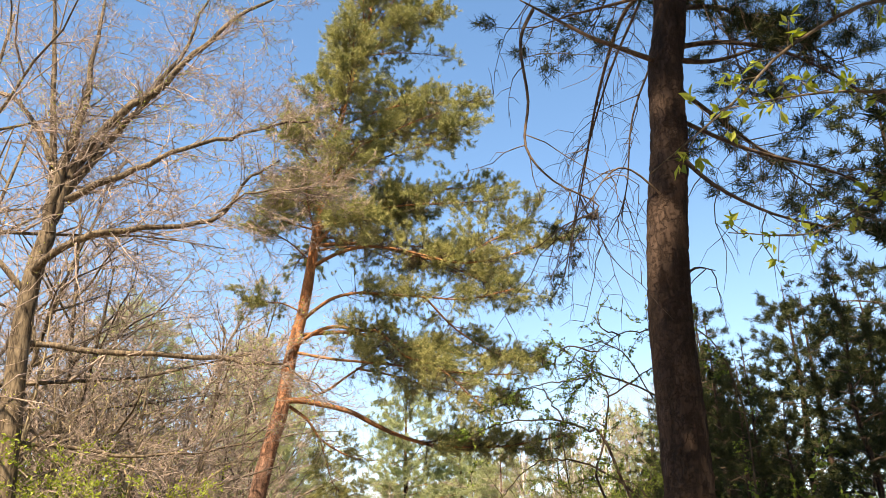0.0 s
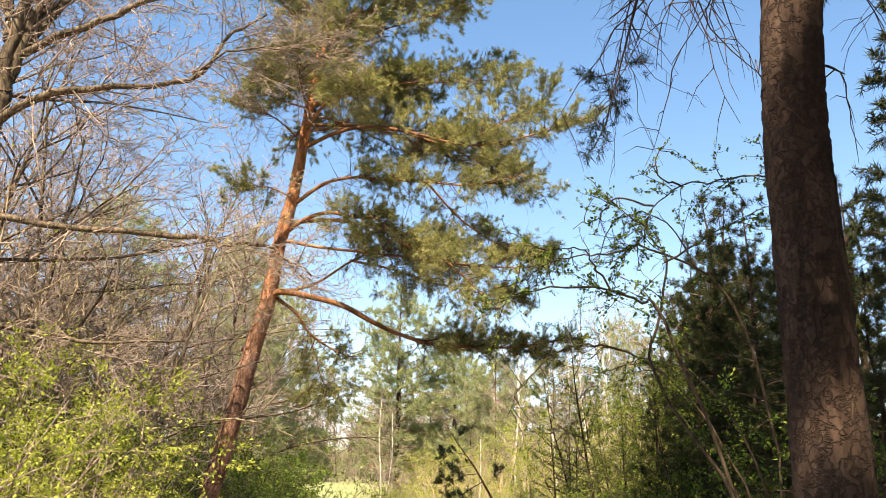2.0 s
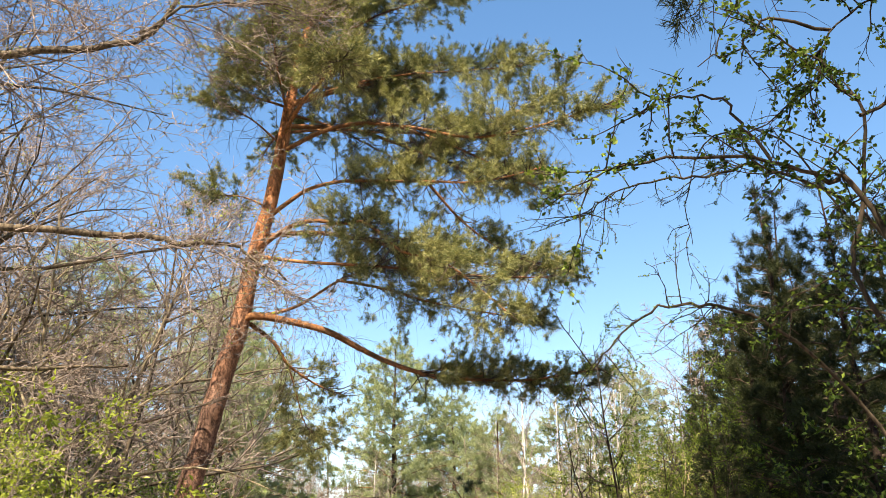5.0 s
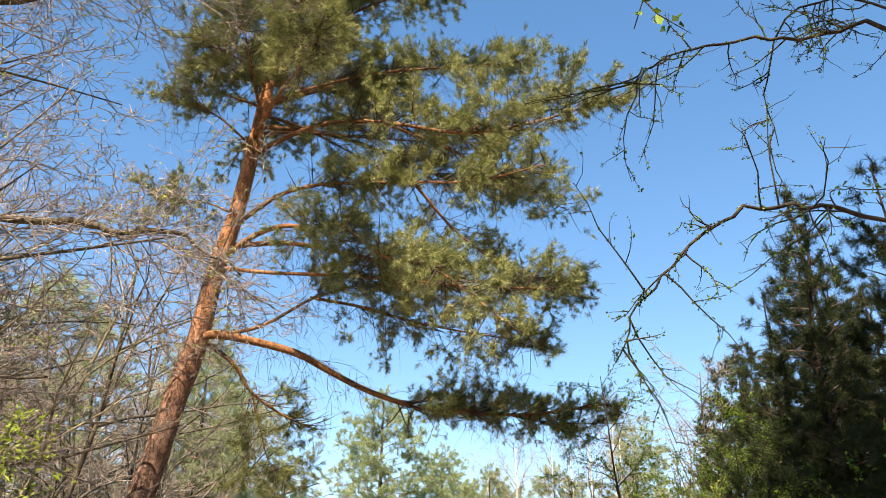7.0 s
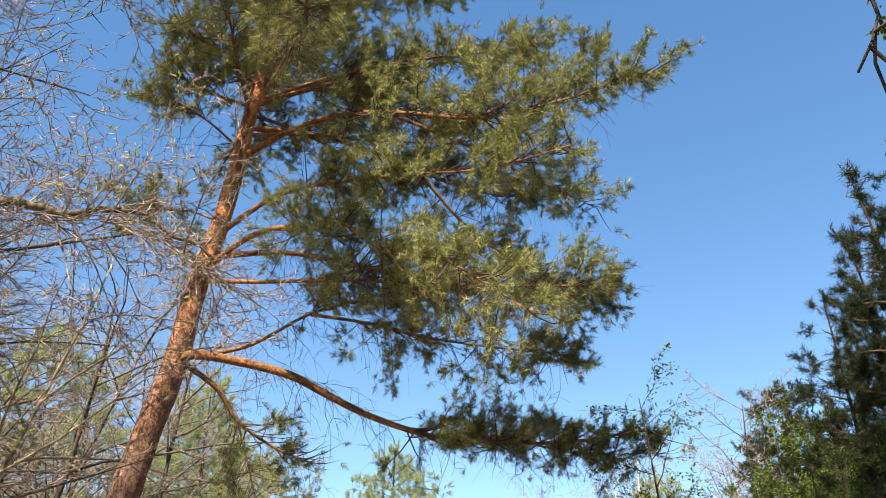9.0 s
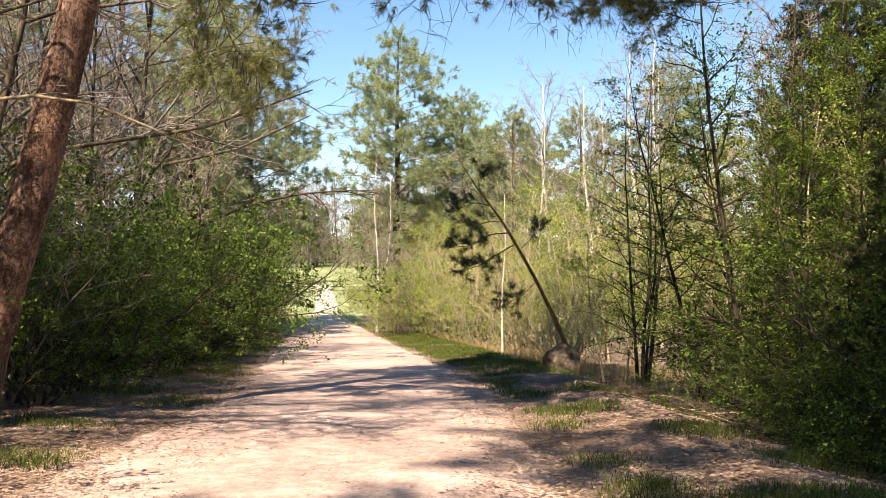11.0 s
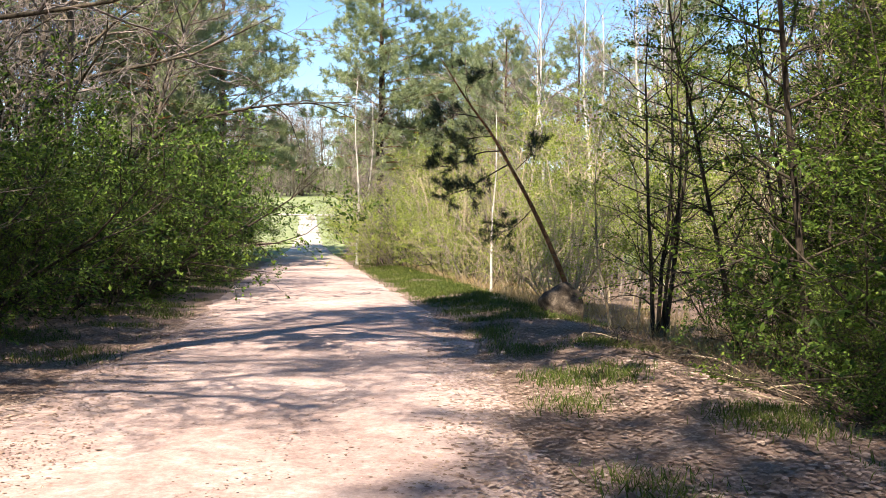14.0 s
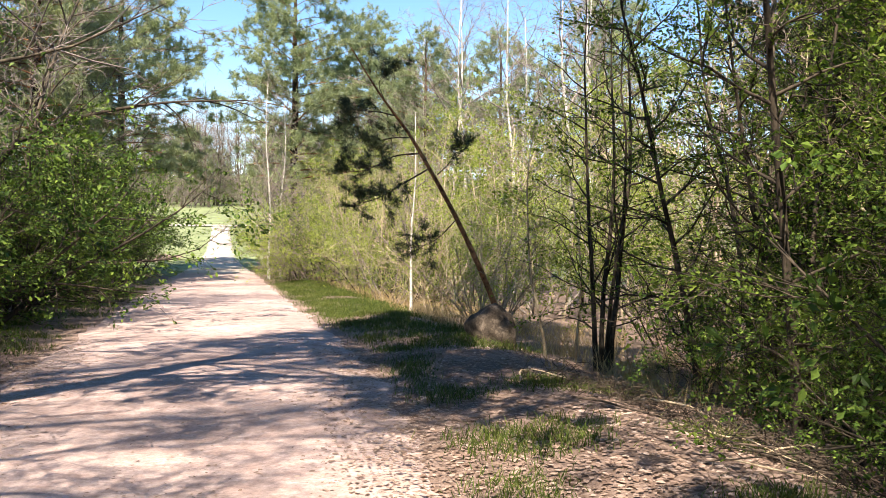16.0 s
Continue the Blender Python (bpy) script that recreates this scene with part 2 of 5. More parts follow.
def tube(acc, pts, radii, sides=6, rough=0.0, rng=None):
    p = np.asarray(pts, dtype=float)
    r = np.asarray(radii, dtype=float)
    t = np.gradient(p, axis=0)
    t /= np.linalg.norm(t, axis=1)[:, None] + 1e-9
    ref = np.array([0.0, 1.0, 0.02]) if abs(t[0][1]) < 0.8 else np.array([1.0, 0.0, 0.02])
    u = np.cross(t, ref)
    u /= np.linalg.norm(u, axis=1)[:, None] + 1e-9
    w = np.cross(t, u)
    k, s = len(p), sides
    ang = np.arange(s) * 2 * math.pi / s
    rr = r[:, None] * np.ones((1, s))
    if rough:
        rr = rr * (1 + rng.uniform(-rough, rough, (k, s)))
    ring = p[:, None] + rr[..., None] * (np.cos(ang)[None, :, None] * u[:, None] + np.sin(ang)[None, :, None] * w[:, None])
    i = np.arange(k - 1)[:, None] * s
    j = np.arange(s)[None]
    j2 = (j + 1) % s
    quads = np.stack([i + j, i + j2, i + s + j2, i + s + j], -1).reshape(-1, 4)
    caps = [[(k - 1) * s, (k - 1) * s + a, (k - 1) * s + a + 1] for a in range(1, s - 1)]
    acc.add(ring.reshape(-1, 3), caps, quads)


def smooth_line(pts, n):
    """Catmull-Rom through the points, n steps a span."""
    p = np.asarray(pts, dtype=float)
    e = np.vstack([2 * p[0] - p[1], p, 2 * p[-1] - p[-2]])
    out = []
    for i in range(len(p) - 1):
        a, b, c, d = e[i:i + 4]
        for s in np.arange(n) / n:
            out.append(0.5 * (2 * b + (c - a) * s + (2 * a - 5 * b + 4 * c - d) * s * s + (3 * b - a - 3 * c + d) * s ** 3))
    out.append(p[-1])
    return np.array(out)


def unit(a):
    return a / (np.linalg.norm(a, axis=-1, keepdims=True) + 1e-9)


def leaf_cloud(acc, P, size, rng, droop=0.2, narrow=0.5, D=None):
    """Small folded leaves, four corners each."""
    P = np.asarray(P, dtype=float)
    n = len(P)
    if not n:
        return
    d = rng.normal(size=(n, 3)) if D is None else D + 0.6 * rng.normal(size=(n, 3))
    d[:, 2] -= droop
    d = unit(d)
    up = rng.normal(size=(n, 3)) * 0.7 + np.array([-0.1, -0.25, 0.9])
    side = unit(np.cross(d, up))
    nrm = np.cross(side, d)
    s = (size * rng.uniform(0.6, 1.3, n))[:, None]
    a = P
    b = P + d * s * 0.5 + side * s * narrow * 0.5 + nrm * s * 0.10
    c = P + d * s
    e = P + d * s * 0.5 - side * s * narrow * 0.5 + nrm * s * 0.10
    v = np.stack([a, b, c, e], 1).reshape(-1, 3)
    i = np.arange(n)[:, None] * 4
    acc.add(v, np.concatenate([i + [0, 1, 2], i + [0, 2, 3]]))


def needle_cloud(acc, P, D, count, length, width, rng, spread=0.85):
    """Tufts of needles: each needle a thin blade."""
    P, D = np.asarray(P, dtype=float), np.asarray(D, dtype=float)
    if not len(P):
        return
    n = len(P) * count
    base = np.repeat(P, count, 0) + rng.normal(size=(n, 3)) * length * 0.12
    back = rng.uniform(0, 0.9, n)[:, None] * np.repeat(D, count, 0) * length
    base = base - back
    d = unit(np.repeat(D, count, 0) + spread * rng.normal(size=(n, 3)))
    side = unit(np.cross(d, rng.normal(size=(n, 3)))) * width * 0.5
    tip = base + d * (length * rng.uniform(0.7, 1.2, n))[:, None]
    v = np.stack([base - side, base + side, tip], 1).reshape(-1, 3)
    acc.add(v, np.arange(3 * n).reshape(-1, 3))


def part(name, mesh, parent, label="", kind=""):
    ob = new(name, mesh)
    ob.parent = parent
    tagged(ob, "", "", "", kind)
    if label:
        tagged(ob, label)
    return ob


def root(name, loc, label, category, group="", kind=""):
    ob = new(name)
    ob.empty_display_size = 0.3
    ob.location = loc
    return tagged(ob, label, category, group, kind)


def grow(out, rng, p, d, length, r, lvl, cfg):
    """One branch and, from it, its side branches; out gets (level, points, radii)."""
    segs = cfg["segs"][lvl]
    pts, dirs = [p], [d]
    step = length / segs
    for _ in range(segs):
        d = d + rng.normal(size=3) * cfg["wob"][lvl]
        d[2] += cfg["up"][lvl]
        d = d / math.sqrt(d @ d)
        p = p + d * step
        pts.append(p)
        dirs.append(d)
    rad = r * (1 - (1 - cfg["tip"]) * np.linspace(0, 1, segs + 1))
    out.append((lvl, np.array(pts), rad))
    if lvl + 1 >= len(cfg["segs"]):
        return
    k = cfg["kids"][lvl]
    k = max(1, int(k * rng.uniform(0.75, 1.25)))
    lo = cfg["from"][lvl]
    az = rng.uniform(0, 6.28)
    for i in range(k):
        f = lo + (1 - lo) * (i + rng.uniform(0, 1)) / k
        f = min(f, 0.98)
        x = f * segs
        j = int(x)
        q = pts[j] + (pts[j + 1] - pts[j]) * (x - j)
        a = dirs[j]
        az += 2.4 + rng.uniform(-0.5, 0.5)
        h = np.array([math.cos(az), math.sin(az), rng.uniform(-0.3, 0.5)])
        h = h - a * (h @ a)
        h /= math.sqrt(h @ h) + 1e-9
        ang = math.radians(cfg["ang"][lvl] * rng.uniform(0.75, 1.25))
        nd = a * math.cos(ang) + h * math.sin(ang)
        ln = length * cfg["len"][lvl] * rng.uniform(0.65, 1.2) * (1 - cfg["taper"][lvl] * (f - lo) / (1 - lo + 1e-6))
        rr = max(min(r * (1 - (1 - cfg["tip"]) * f) * 0.75, r * cfg["rad"][lvl]), cfg.get("rmin", 0.003))
        grow(out, rng, q, nd, ln, rr, lvl + 1, cfg)


SIDES = (9, 6, 4, 3, 3)


def wood(branches, levels, sides=SIDES, rng=None):
    acc = Acc()
    for lvl, pts, rad in branches:
        if lvl in levels:
            tube(acc, pts, rad, sides[lvl])
    return acc


def twig_sites(branches, lvl, per_m, rng):
    """Places for leaves along the branches of a level, with the way the twig runs."""
    P, D = [], []
    for b, pts, _ in branches:
        if b < lvl:
            continue
        seg = np.diff(pts, axis=0)
        ln = np.linalg.norm(seg, axis=1).sum()
        n = rng.poisson(ln * per_m)
        if not n:
            continue
        x = rng.uniform(0.1, 0.999, n) * (len(pts) - 1)
        j = x.astype(int)
        P.append(pts[j] + seg[j] * (x - j)[:, None])
        D.append(unit(seg[j]))
    if not P:
        return np.zeros((0, 3)), np.zeros((0, 3))
    return np.concatenate(P), np.concatenate(D)


# ---- ground ----
def track_centre(y):
    far = -0.135 * (y - 18.0)
    near = -1.75
    return near + (far - near) / (1 + math.exp(-(y - 30.0) / 4.0)) if y < 60 else far


def track_half(y):
    return 2.55 - 1.5 / (1 + math.exp(-(y - 78.0) / 5.0))


def ground_z(x, y):
    s = (y - 76.0) / 5.0
    z = -0.2 + 0.08 * 5.0 * (math.log1p(math.exp(s)) if s < 30 else s)
    if y < 14:
        z += 0.2 * min(1.0, (14 - y) / 12.0)
    off = x - track_centre(y)
    if y < 90:
        right = off - 2.7
        if right > 0:
            z += 0.16 * math.exp(-((right - 1.5) / 0.9) ** 2) - 0.45 / (1 + math.exp(-(right - 3.3) / 0.5))
        left = -off - 2.9
        if left > 0:
            z += 0.10 * (1 - math.exp(-left / 1.2))
        bump = noise.noise(Vector((x * 0.9, y * 0.9, 0.3))) * 0.05 + noise.noise(Vector((x * 3.1, y * 3.1, 7.0))) * 0.02
        z += bump * min(1.0, max(0.0, (abs(off) - 2.2) / 1.0))
    return z


def sheet(name, xs, ys, zf, mat, label, category, kind="structure"):
    acc = Acc()
    v = np.array([(x, y, zf(x, y)) for y in ys for x in xs])
    nx = len(xs)
    i = (np.arange(len(ys) - 1)[:, None] * nx + np.arange(nx - 1)[None]).reshape(-1)
    acc.add(v, None, np.stack([i, i + 1, i + nx + 1, i + nx], -1))
    return tagged(new(name, acc.mesh(name, mat)), label, category, "", kind)


def spread(*runs):
    out = []
    for a, b, s in runs:
        out += list(np.arange(a, b, s))
    return out


xs = spread((-1600, -200, 200), (-200, -40, 20), (-40, -9, 1.5), (-9, 9, 0.25), (9, 40, 1.5), (40, 200, 20), (200, 1801, 200))
ys = spread((-600, -60, 90), (-60, 12, 4), (12, 45, 0.3), (45, 100, 2.5), (100, 300, 12), (300, 2500, 220))
sheet("ground", xs, ys, ground_z, M_SOIL, "brown woodland floor covered with dry leaf litter", "ground")

# the gravel track, with ragged edges
acc = Acc()
rows_y = spread((-40, 12, 2.0), (12, 50, 0.3), (50, 126.5, 1.5))
cols = 13
tv = []
for y in rows_y:
    h, c = track_half(y), track_centre(y)
    el = h + 0.25 * noise.noise(Vector((3.0, y * 0.7, 0))) + 0.12 * noise.noise(Vector((8.0, y * 2.9, 0)))
    er = h + 0.25 * noise.noise(Vector((13.0, y * 0.7, 0))) + 0.12 * noise.noise(Vector((18.0, y * 2.9, 0)))
    for k in range(cols):
        f = k / (cols - 1)
        x = c - el + (el + er) * f
        edge = min(f, 1 - f) * 2
        tv.append((x, y, ground_z(x, y) - 0.02 + (0.075 + (0.10 if y > 66 else 0.0)) * min(1.0, edge * 5) + (0.02 * noise.noise(Vector((x * 1.3, y * 0.6, 2))) if y < 66 else 0.0)))
i = (np.arange(len(rows_y) - 1)[:, None] * cols + np.arange(cols - 1)[None]).reshape(-1)
acc.add(np.array(tv), None, np.stack([i, i + 1, i + cols + 1, i + cols], -1))
near_rows = sum(1 for y in rows_y if y < 64)
road_mesh = acc.mesh("road", M_ROAD)
road_mesh.materials.append(M_PATH)
idx = np.zeros(len(road_mesh.polygons), dtype=np.int32)
idx[(near_rows + 3) * (cols - 1):] = 1
road_mesh.polygons.foreach_set("material_index", idx)
tagged(new("road", road_mesh), "reddish tan gravel track strewn with leaf crumbs", "track", "", "structure")


def strip(name, pts, half, mat, label, category, lift=0.03):
    acc = Acc()
    p = np.array(pts, dtype=float)
    d = unit(np.gradient(p, axis=0))
    nrm = np.stack([-d[:, 1], d[:, 0]], 1)
    v = []
    for q, w in zip(p, nrm):
        for k in (-1, -0.5, 0, 0.5, 1):
            x, y = q + w * half * k
            v.append((x, y, ground_z(x, y) + lift))
    i = (np.arange(len(p) - 1)[:, None] * 5 + np.arange(4)[None]).reshape(-1)
    acc.add(np.array(v), None, np.stack([i, i + 5, i + 6, i + 1], -1))
    return tagged(new(name, acc.mesh(name, mat)), label, category, "", "structure")


cx = track_centre(127.0)
strip("path_crossing", [(cx - 24 + k * 2.0, 128.0 + 0.02 * (k - 12) ** 2 * 0.3) for k in range(30)], 1.6, M_PATH, "pale gravel path running across the meadow", "path", 0.12)
# open meadow beyond the wood
mx = spread((-1500, -260, 124), (-260, -60, 20), (-60, 60, 6), (60, 260, 20), (260, 1501, 124))
my = spread((66, 140, 3), (140, 420, 14), (420, 2300, 170))
sheet("meadow", mx, my, lambda x, y: ground_z(x, y) + (0.02 if y > 68 else -0.4), M_MEADOW, "bright green meadow rising beyond the wood", "meadow")


# ---- trees: builders ----
def along(line, f):
    x = min(max(f, 0.0), 0.9999) * (len(line) - 1)
    j = int(x)
    return line[j] + (line[j + 1] - line[j]) * (x - j), unit(line[j + 1] - line[j])


def taper_radii(n, r0, r1, power=1.0):
    return r1 + (r0 - r1) * (1 - np.linspace(0, 1, n)) ** power


def pine_limb(rng, line, r, f0, wood_acc, twig_acc, tufts, density=9.0, reach=1.1, shoots=6, dead=0.0, twig_sides=3):
    """A limb with side shoots; tufts collects the needle places."""
    tube(wood_acc, line, taper_radii(len(line), r, r * 0.22), 6)
    length = np.linalg.norm(np.diff(line, axis=0), axis=1).sum()
    n = int(length * (1 - f0) * density)
    for i in range(n):
        f = f0 + (1 - f0) * (i + rng.uniform()) / max(n, 1)
        p, d = along(line, f)
        lat = unit(rng.normal(size=3) * np.array([1, 1, 0.45]) + np.array([0, 0, 0.12]))
        bd = unit(d * 0.75 + lat)
        bl = reach * rng.uniform(0.35, 1.0) * (1.15 - 0.5 * f)
        q = p + bd * bl * 0.5
        e = q + unit(bd + np.array([0, 0, 0.25])) * bl * 0.5
        tube(twig_acc, [p, q, e], [r * 0.16 + 0.004, r * 0.1 + 0.003, 0.003], twig_sides)
        for _ in range(shoots):
            g = rng.uniform(0.5, 1.0)
            o = p + (q - p) * min(1, g * 2) if g < 0.5 else q + (e - q) * (g - 0.5) * 2
            sd = unit(bd * 0.8 + rng.normal(size=3) * 0.6 + np.array([0, 0, 0.25]))
            sl = rng.uniform(0.06, 0.26) * min(1.4, reach)
            tufts.append((o + sd * sl, sd))
        tufts.append((e, unit(e - q)))
    k = int(length * dead)
    for _ in range(k):
        f = rng.uniform(0.2, 0.95)
        p, d = along(line, f)
        ln = rng.uniform(0.5, 1.5)
        dd = unit(d * 0.4 + rng.normal(size=3) * 0.5 + np.array([0, 0, -0.35]))
        q = [p]
        for _ in range(6):
            dd = unit(dd + np.array([0, 0, -0.15]) + rng.normal(size=3) * 0.24)
            q.append(q[-1] + dd * ln / 6)
        tube(twig_acc, q, np.linspace(0.007, 0.0018, 7), 3)
        for _ in range(4):
            j = rng.integers(1, 6)
            u = unit(dd * 0.5 + rng.normal(size=3) * 0.7)
            w = unit(u + np.array([0, 0, -0.7]))
            s1 = q[j] + u * ln * 0.16
            tube(twig_acc, [q[j], s1, s1 + w * ln * 0.16], [0.004, 0.003, 0.0014], 3)


def limb_line(rng, p, az, length, rise, sag=0.0, n=7, wob=0.06):
    d = np.array([math.cos(az), math.sin(az), rise])
    d /= math.sqrt(d @ d)
    pts = [np.array(p, dtype=float)]
    for i in range(n):
        d = d + rng.normal(size=3) * wob
        d[2] += -sag / n + (0.10 if i > n * 0.6 else 0)
        d /= math.sqrt(d @ d)
        pts.append(pts[-1] + d * length / n)
    return np.array(pts)


def clumped(P, rng, size, keep):
    """True where foliage stands: uneven clumps about size across, with gaps between."""
    f = np.zeros(len(P))
    for k in (1.0, 1.0, 1.0, 1.0, 1.9, 1.9, 1.9, 1.9):
        d = rng.normal(size=3)
        d *= math.pi * k / size / math.sqrt(d @ d)
        f += np.sin(P @ d + rng.uniform(0, 6.28)) / k
    f += rng.normal(size=len(P)) * 0.35
    return f > np.quantile(f, 1 - keep) if len(P) else f > 0


def make_pine(name, loc, trunk_pts, trunk_r, limbs, label, mats, needle, group="", seed=1, limb_parts=0, dead=0.0, density=9.0, reach=1.1, shoots=6, sides=12, tuft_keep=1.0):
    """limbs: (line, radius, where the needles start). The first limb_parts limbs are meshes of their own."""
    rng = np.random.default_rng(seed)
    m_bark, m_limb, m_needle = mats
    base = root(name, loc, label, "pine tree", group)
    o = np.array(loc)
    acc = Acc()
    line = smooth_line(trunk_pts, 16 if sides > 20 else 5) - o
    rad = np.interp(np.linspace(0, 1, len(line)), np.linspace(0, 1, len(trunk_r)), trunk_r)
    tube(acc, line, rad, sides, 0.045, rng)
    part("trunk", acc.mesh("trunk", m_bark), base, "flaking bark, grey-brown below and orange above")
    tw, tufts, rest = Acc(), [], Acc()
    for i, (ln, r, f0) in enumerate(limbs):
        w = Acc() if i < limb_parts else rest
        pine_limb(rng, ln - o, r, f0, w, tw, tufts, density, reach, shoots, dead if i < limb_parts or not limb_parts else dead * 0.12)
        if i < limb_parts:
            part("limb", w.mesh("limb", m_limb), base)
    if rest.n:
        part("limbwork", rest.mesh("limbwork", m_limb), base, "", "stuff")
    part("twigwork", tw.mesh("twigwork", M_DEAD), base, "", "stuff")
    P = np.array([t[0] for t in tufts])
    D = np.array([t[1] for t in tufts])
    if tuft_keep < 1:
        k = clumped(P, rng, 1.1, tuft_keep)
        P, D = P[k], D[k]
    acc = Acc()
    needle_cloud(acc, P, D, needle[0], needle[1], needle[2], rng)
    part("foliage", acc.mesh("foliage", m_needle, False), base, "tufts of green pine needles", "stuff")
    return base


def make_tree(name, loc, cfg, height, r, seed, label, category, bark, twig, leaf=None, leaf_size=0.05, leaf_per_m=0.0, group="", stems=1, lean=(0, 0), leaf_lvl=2, narrow=0.55, split=False, limb_mat=None):
    """A broadleaved tree or shrub, grown from one or several stems."""
    rng = np.random.default_rng(seed)
    base = root(name, loc, label, category, group)
    br = []
    for s in range(stems):
        a = 2.4 * s + rng.uniform(0, 1)
        out = cfg.get("splay", 0.0) if stems > 1 else 0.0
        d = unit(np.array([math.cos(a) * out + lean[0], math.sin(a) * out + lean[1], 1.0]))
        p = np.array([math.cos(a), math.sin(a), 0]) * (cfg.get("gap", 0.5) * rng.uniform(0.3, 1.0) if stems > 1 else 0.0)
        p = p + np.array([0, 0, -0.12])
        grow(br, rng, p, d, height * rng.uniform(0.8, 1.1), r * rng.uniform(0.75, 1.1), 0, cfg)
    top = len(cfg["segs"])
    for lvl, pts, rad in br:
        if lvl == 0:
            acc = Acc()
            tube(acc, pts, rad * np.where(np.arange(len(rad)) == 0, 1.25, 1), 9, 0.04, rng)
            part("trunk" if stems == 1 else "stem", acc.mesh("trunk", bark), base)
    if split:
        for lvl, pts, rad in br:
            if lvl == 1:
                acc = Acc()
                tube(acc, pts, rad, 6)
                part("branch", acc.mesh("branch", bark), base)
    else:
        part("branchwork", wood(br, {1}, (9, 5, 4, 3, 3)).mesh("branchwork", limb_mat or bark), base, "", "stuff")
    if top > 2:
        part("twigwork", wood(br, set(range(2, top))).mesh("twigwork", twig), base, "", "stuff")
    if leaf is not None:
        P, D = twig_sites(br, leaf_lvl, leaf_per_m * 1.35, rng)
        k = clumped(P, rng, 0.13 * height, 0.6)
        P, D = P[k], D[k]
        acc = Acc()
        leaf_cloud(acc, P + rng.normal(size=P.shape) * leaf_size * 0.6, leaf_size, rng, 0.15, narrow, D)
        part("foliage", acc.mesh("foliage", leaf, False), base, "", "stuff")
    return base


def placed(src, x, y, rz=0.0, s=1.0, tilt=0.0, sink=0.0, sz=None):
    m = Matrix.LocRotScale((x, y, ground_z(x, y) - sink), Euler((radians(tilt), 0, radians(rz))), (s, s, sz or s))
    return copy_thing(src, m)


# ---- the leaning Scots pine beside the track ----
PINE_AT = (-6.5, 25.75, ground_z(-6.5, 25.75))
trunk = [(-6.5, 25.75, PINE_AT[2] - 0.15), (-6.25, 25.7, 0.79), (-5.98, 25.7, 1.85), (-5.63, 25.7, 3.23), (-5.25, 25.7, 4.93), (-5.02, 25.7, 6.08), (-4.71, 25.7, 7.4),
         (-4.54, 25.7, 8.8), (-4.21, 25.7, 10.5), (-4.0, 25.7, 12.2), (-3.8, 25.7, 14.0), (-3.3, 25.7, 17.0), (-2.7, 25.7, 19.9), (-2.2, 25.7, 22.3), (-1.95, 25.7, 24.2)]
rng = np.random.default_rng(5)
limbs = []


def limb(pts, r, f0, n=4):
    limbs.append((smooth_line(pts, n), r, f0))


limb([(-4.71, 25.65, 7.4), (-4.38, 25.6, 7.54), (-3.63, 25.7, 7.45), (-2.72, 25.8, 7.23), (-2.11, 25.9, 6.93), (-1.42, 26.1, 6.62), (-0.64, 26.3, 6.38), (0.02, 26.5, 6.28), (1.1, 26.8, 6.3), (2.2, 27.2, 6.4), (3.94, 27.6, 6.76)], 0.10, 0.58)
limb([(-4.38, 25.7, 7.54), (-3.47, 26.0, 7.9), (-2.51, 26.4, 8.7), (-1.6, 26.9, 9.2), (-0.6, 27.3, 9.3)], 0.05, 0.45)
limb([(-4.5, 25.75, 7.4), (-3.95, 25.9, 7.0), (-3.6, 26.1, 6.5), (-2.95, 26.4, 6.1), (-2.3, 26.7, 5.9)], 0.055, 0.5)
limb([(-4.4, 25.6, 9.2), (-3.7, 25.1, 9.5), (-3.0, 24.6, 9.5), (-2.3, 24.1, 9.2), (-1.7, 23.6, 9.0), (-0.9, 23.0, 8.1), (0.0, 22.4, 7.6), (1.15, 21.4, 6.2)], 0.07, 0.36)
limb([(-4.3, 25.75, 9.6), (-3.0, 25.8, 9.7), (-1.7, 25.9, 9.5), (0.2, 26.0, 9.1), (1.6, 26.0, 8.9), (2.95, 26.0, 8.84)], 0.07, 0.38)
limb([(-4.2, 25.7, 10.1), (-3.67, 25.6, 10.5), (-3.2, 25.4, 10.7), (-2.4, 25.0, 10.7), (-1.5, 24.4, 10.4), (-0.4, 23.8, 10.1), (0.8, 23.2, 9.8), (2.1, 22.7, 9.9)], 0.065, 0.34)
limb([(-3.95, 25.7, 11.9), (-3.0, 25.3, 12.2), (-2.0, 24.7, 12.1), (-0.8, 24.0, 11.6), (0.6, 23.4, 11.0), (1.86, 23.0, 11.0), (3.6, 22.8, 11.5)], 0.07, 0.34)
limb([(-3.85, 25.7, 13.2), (-3.07, 25.7, 13.5), (-2.37, 25.7, 13.74), (-1.66, 25.8, 13.97), (-0.9, 26.0, 14.4), (0.4, 26.2, 14.8), (1.9, 26.3, 14.9)], 0.075, 0.4)
limb([(-4.0, 25.6, 12.3), (-3.4, 24.6, 12.6), (-2.7, 23.2, 12.4), (-2.2, 21.6, 11.7), (-2.0, 20.4, 11.0)], 0.06, 0.4)
limb([(-3.9, 25.7, 12.6), (-2.4, 26.6, 13.0), (-0.9, 27.2, 12.8), (0.7, 27.6, 12.3), (2.2, 27.8, 12.2)], 0.07, 0.4)
limb([(-4.3, 25.6, 9.0), (-3.2, 24.9, 8.6), (-2.0, 24.3, 8.3), (-0.6, 23.8, 8.0), (0.8, 23.4, 7.7), (2.1, 23.2, 7.6)], 0.05, 0.45)
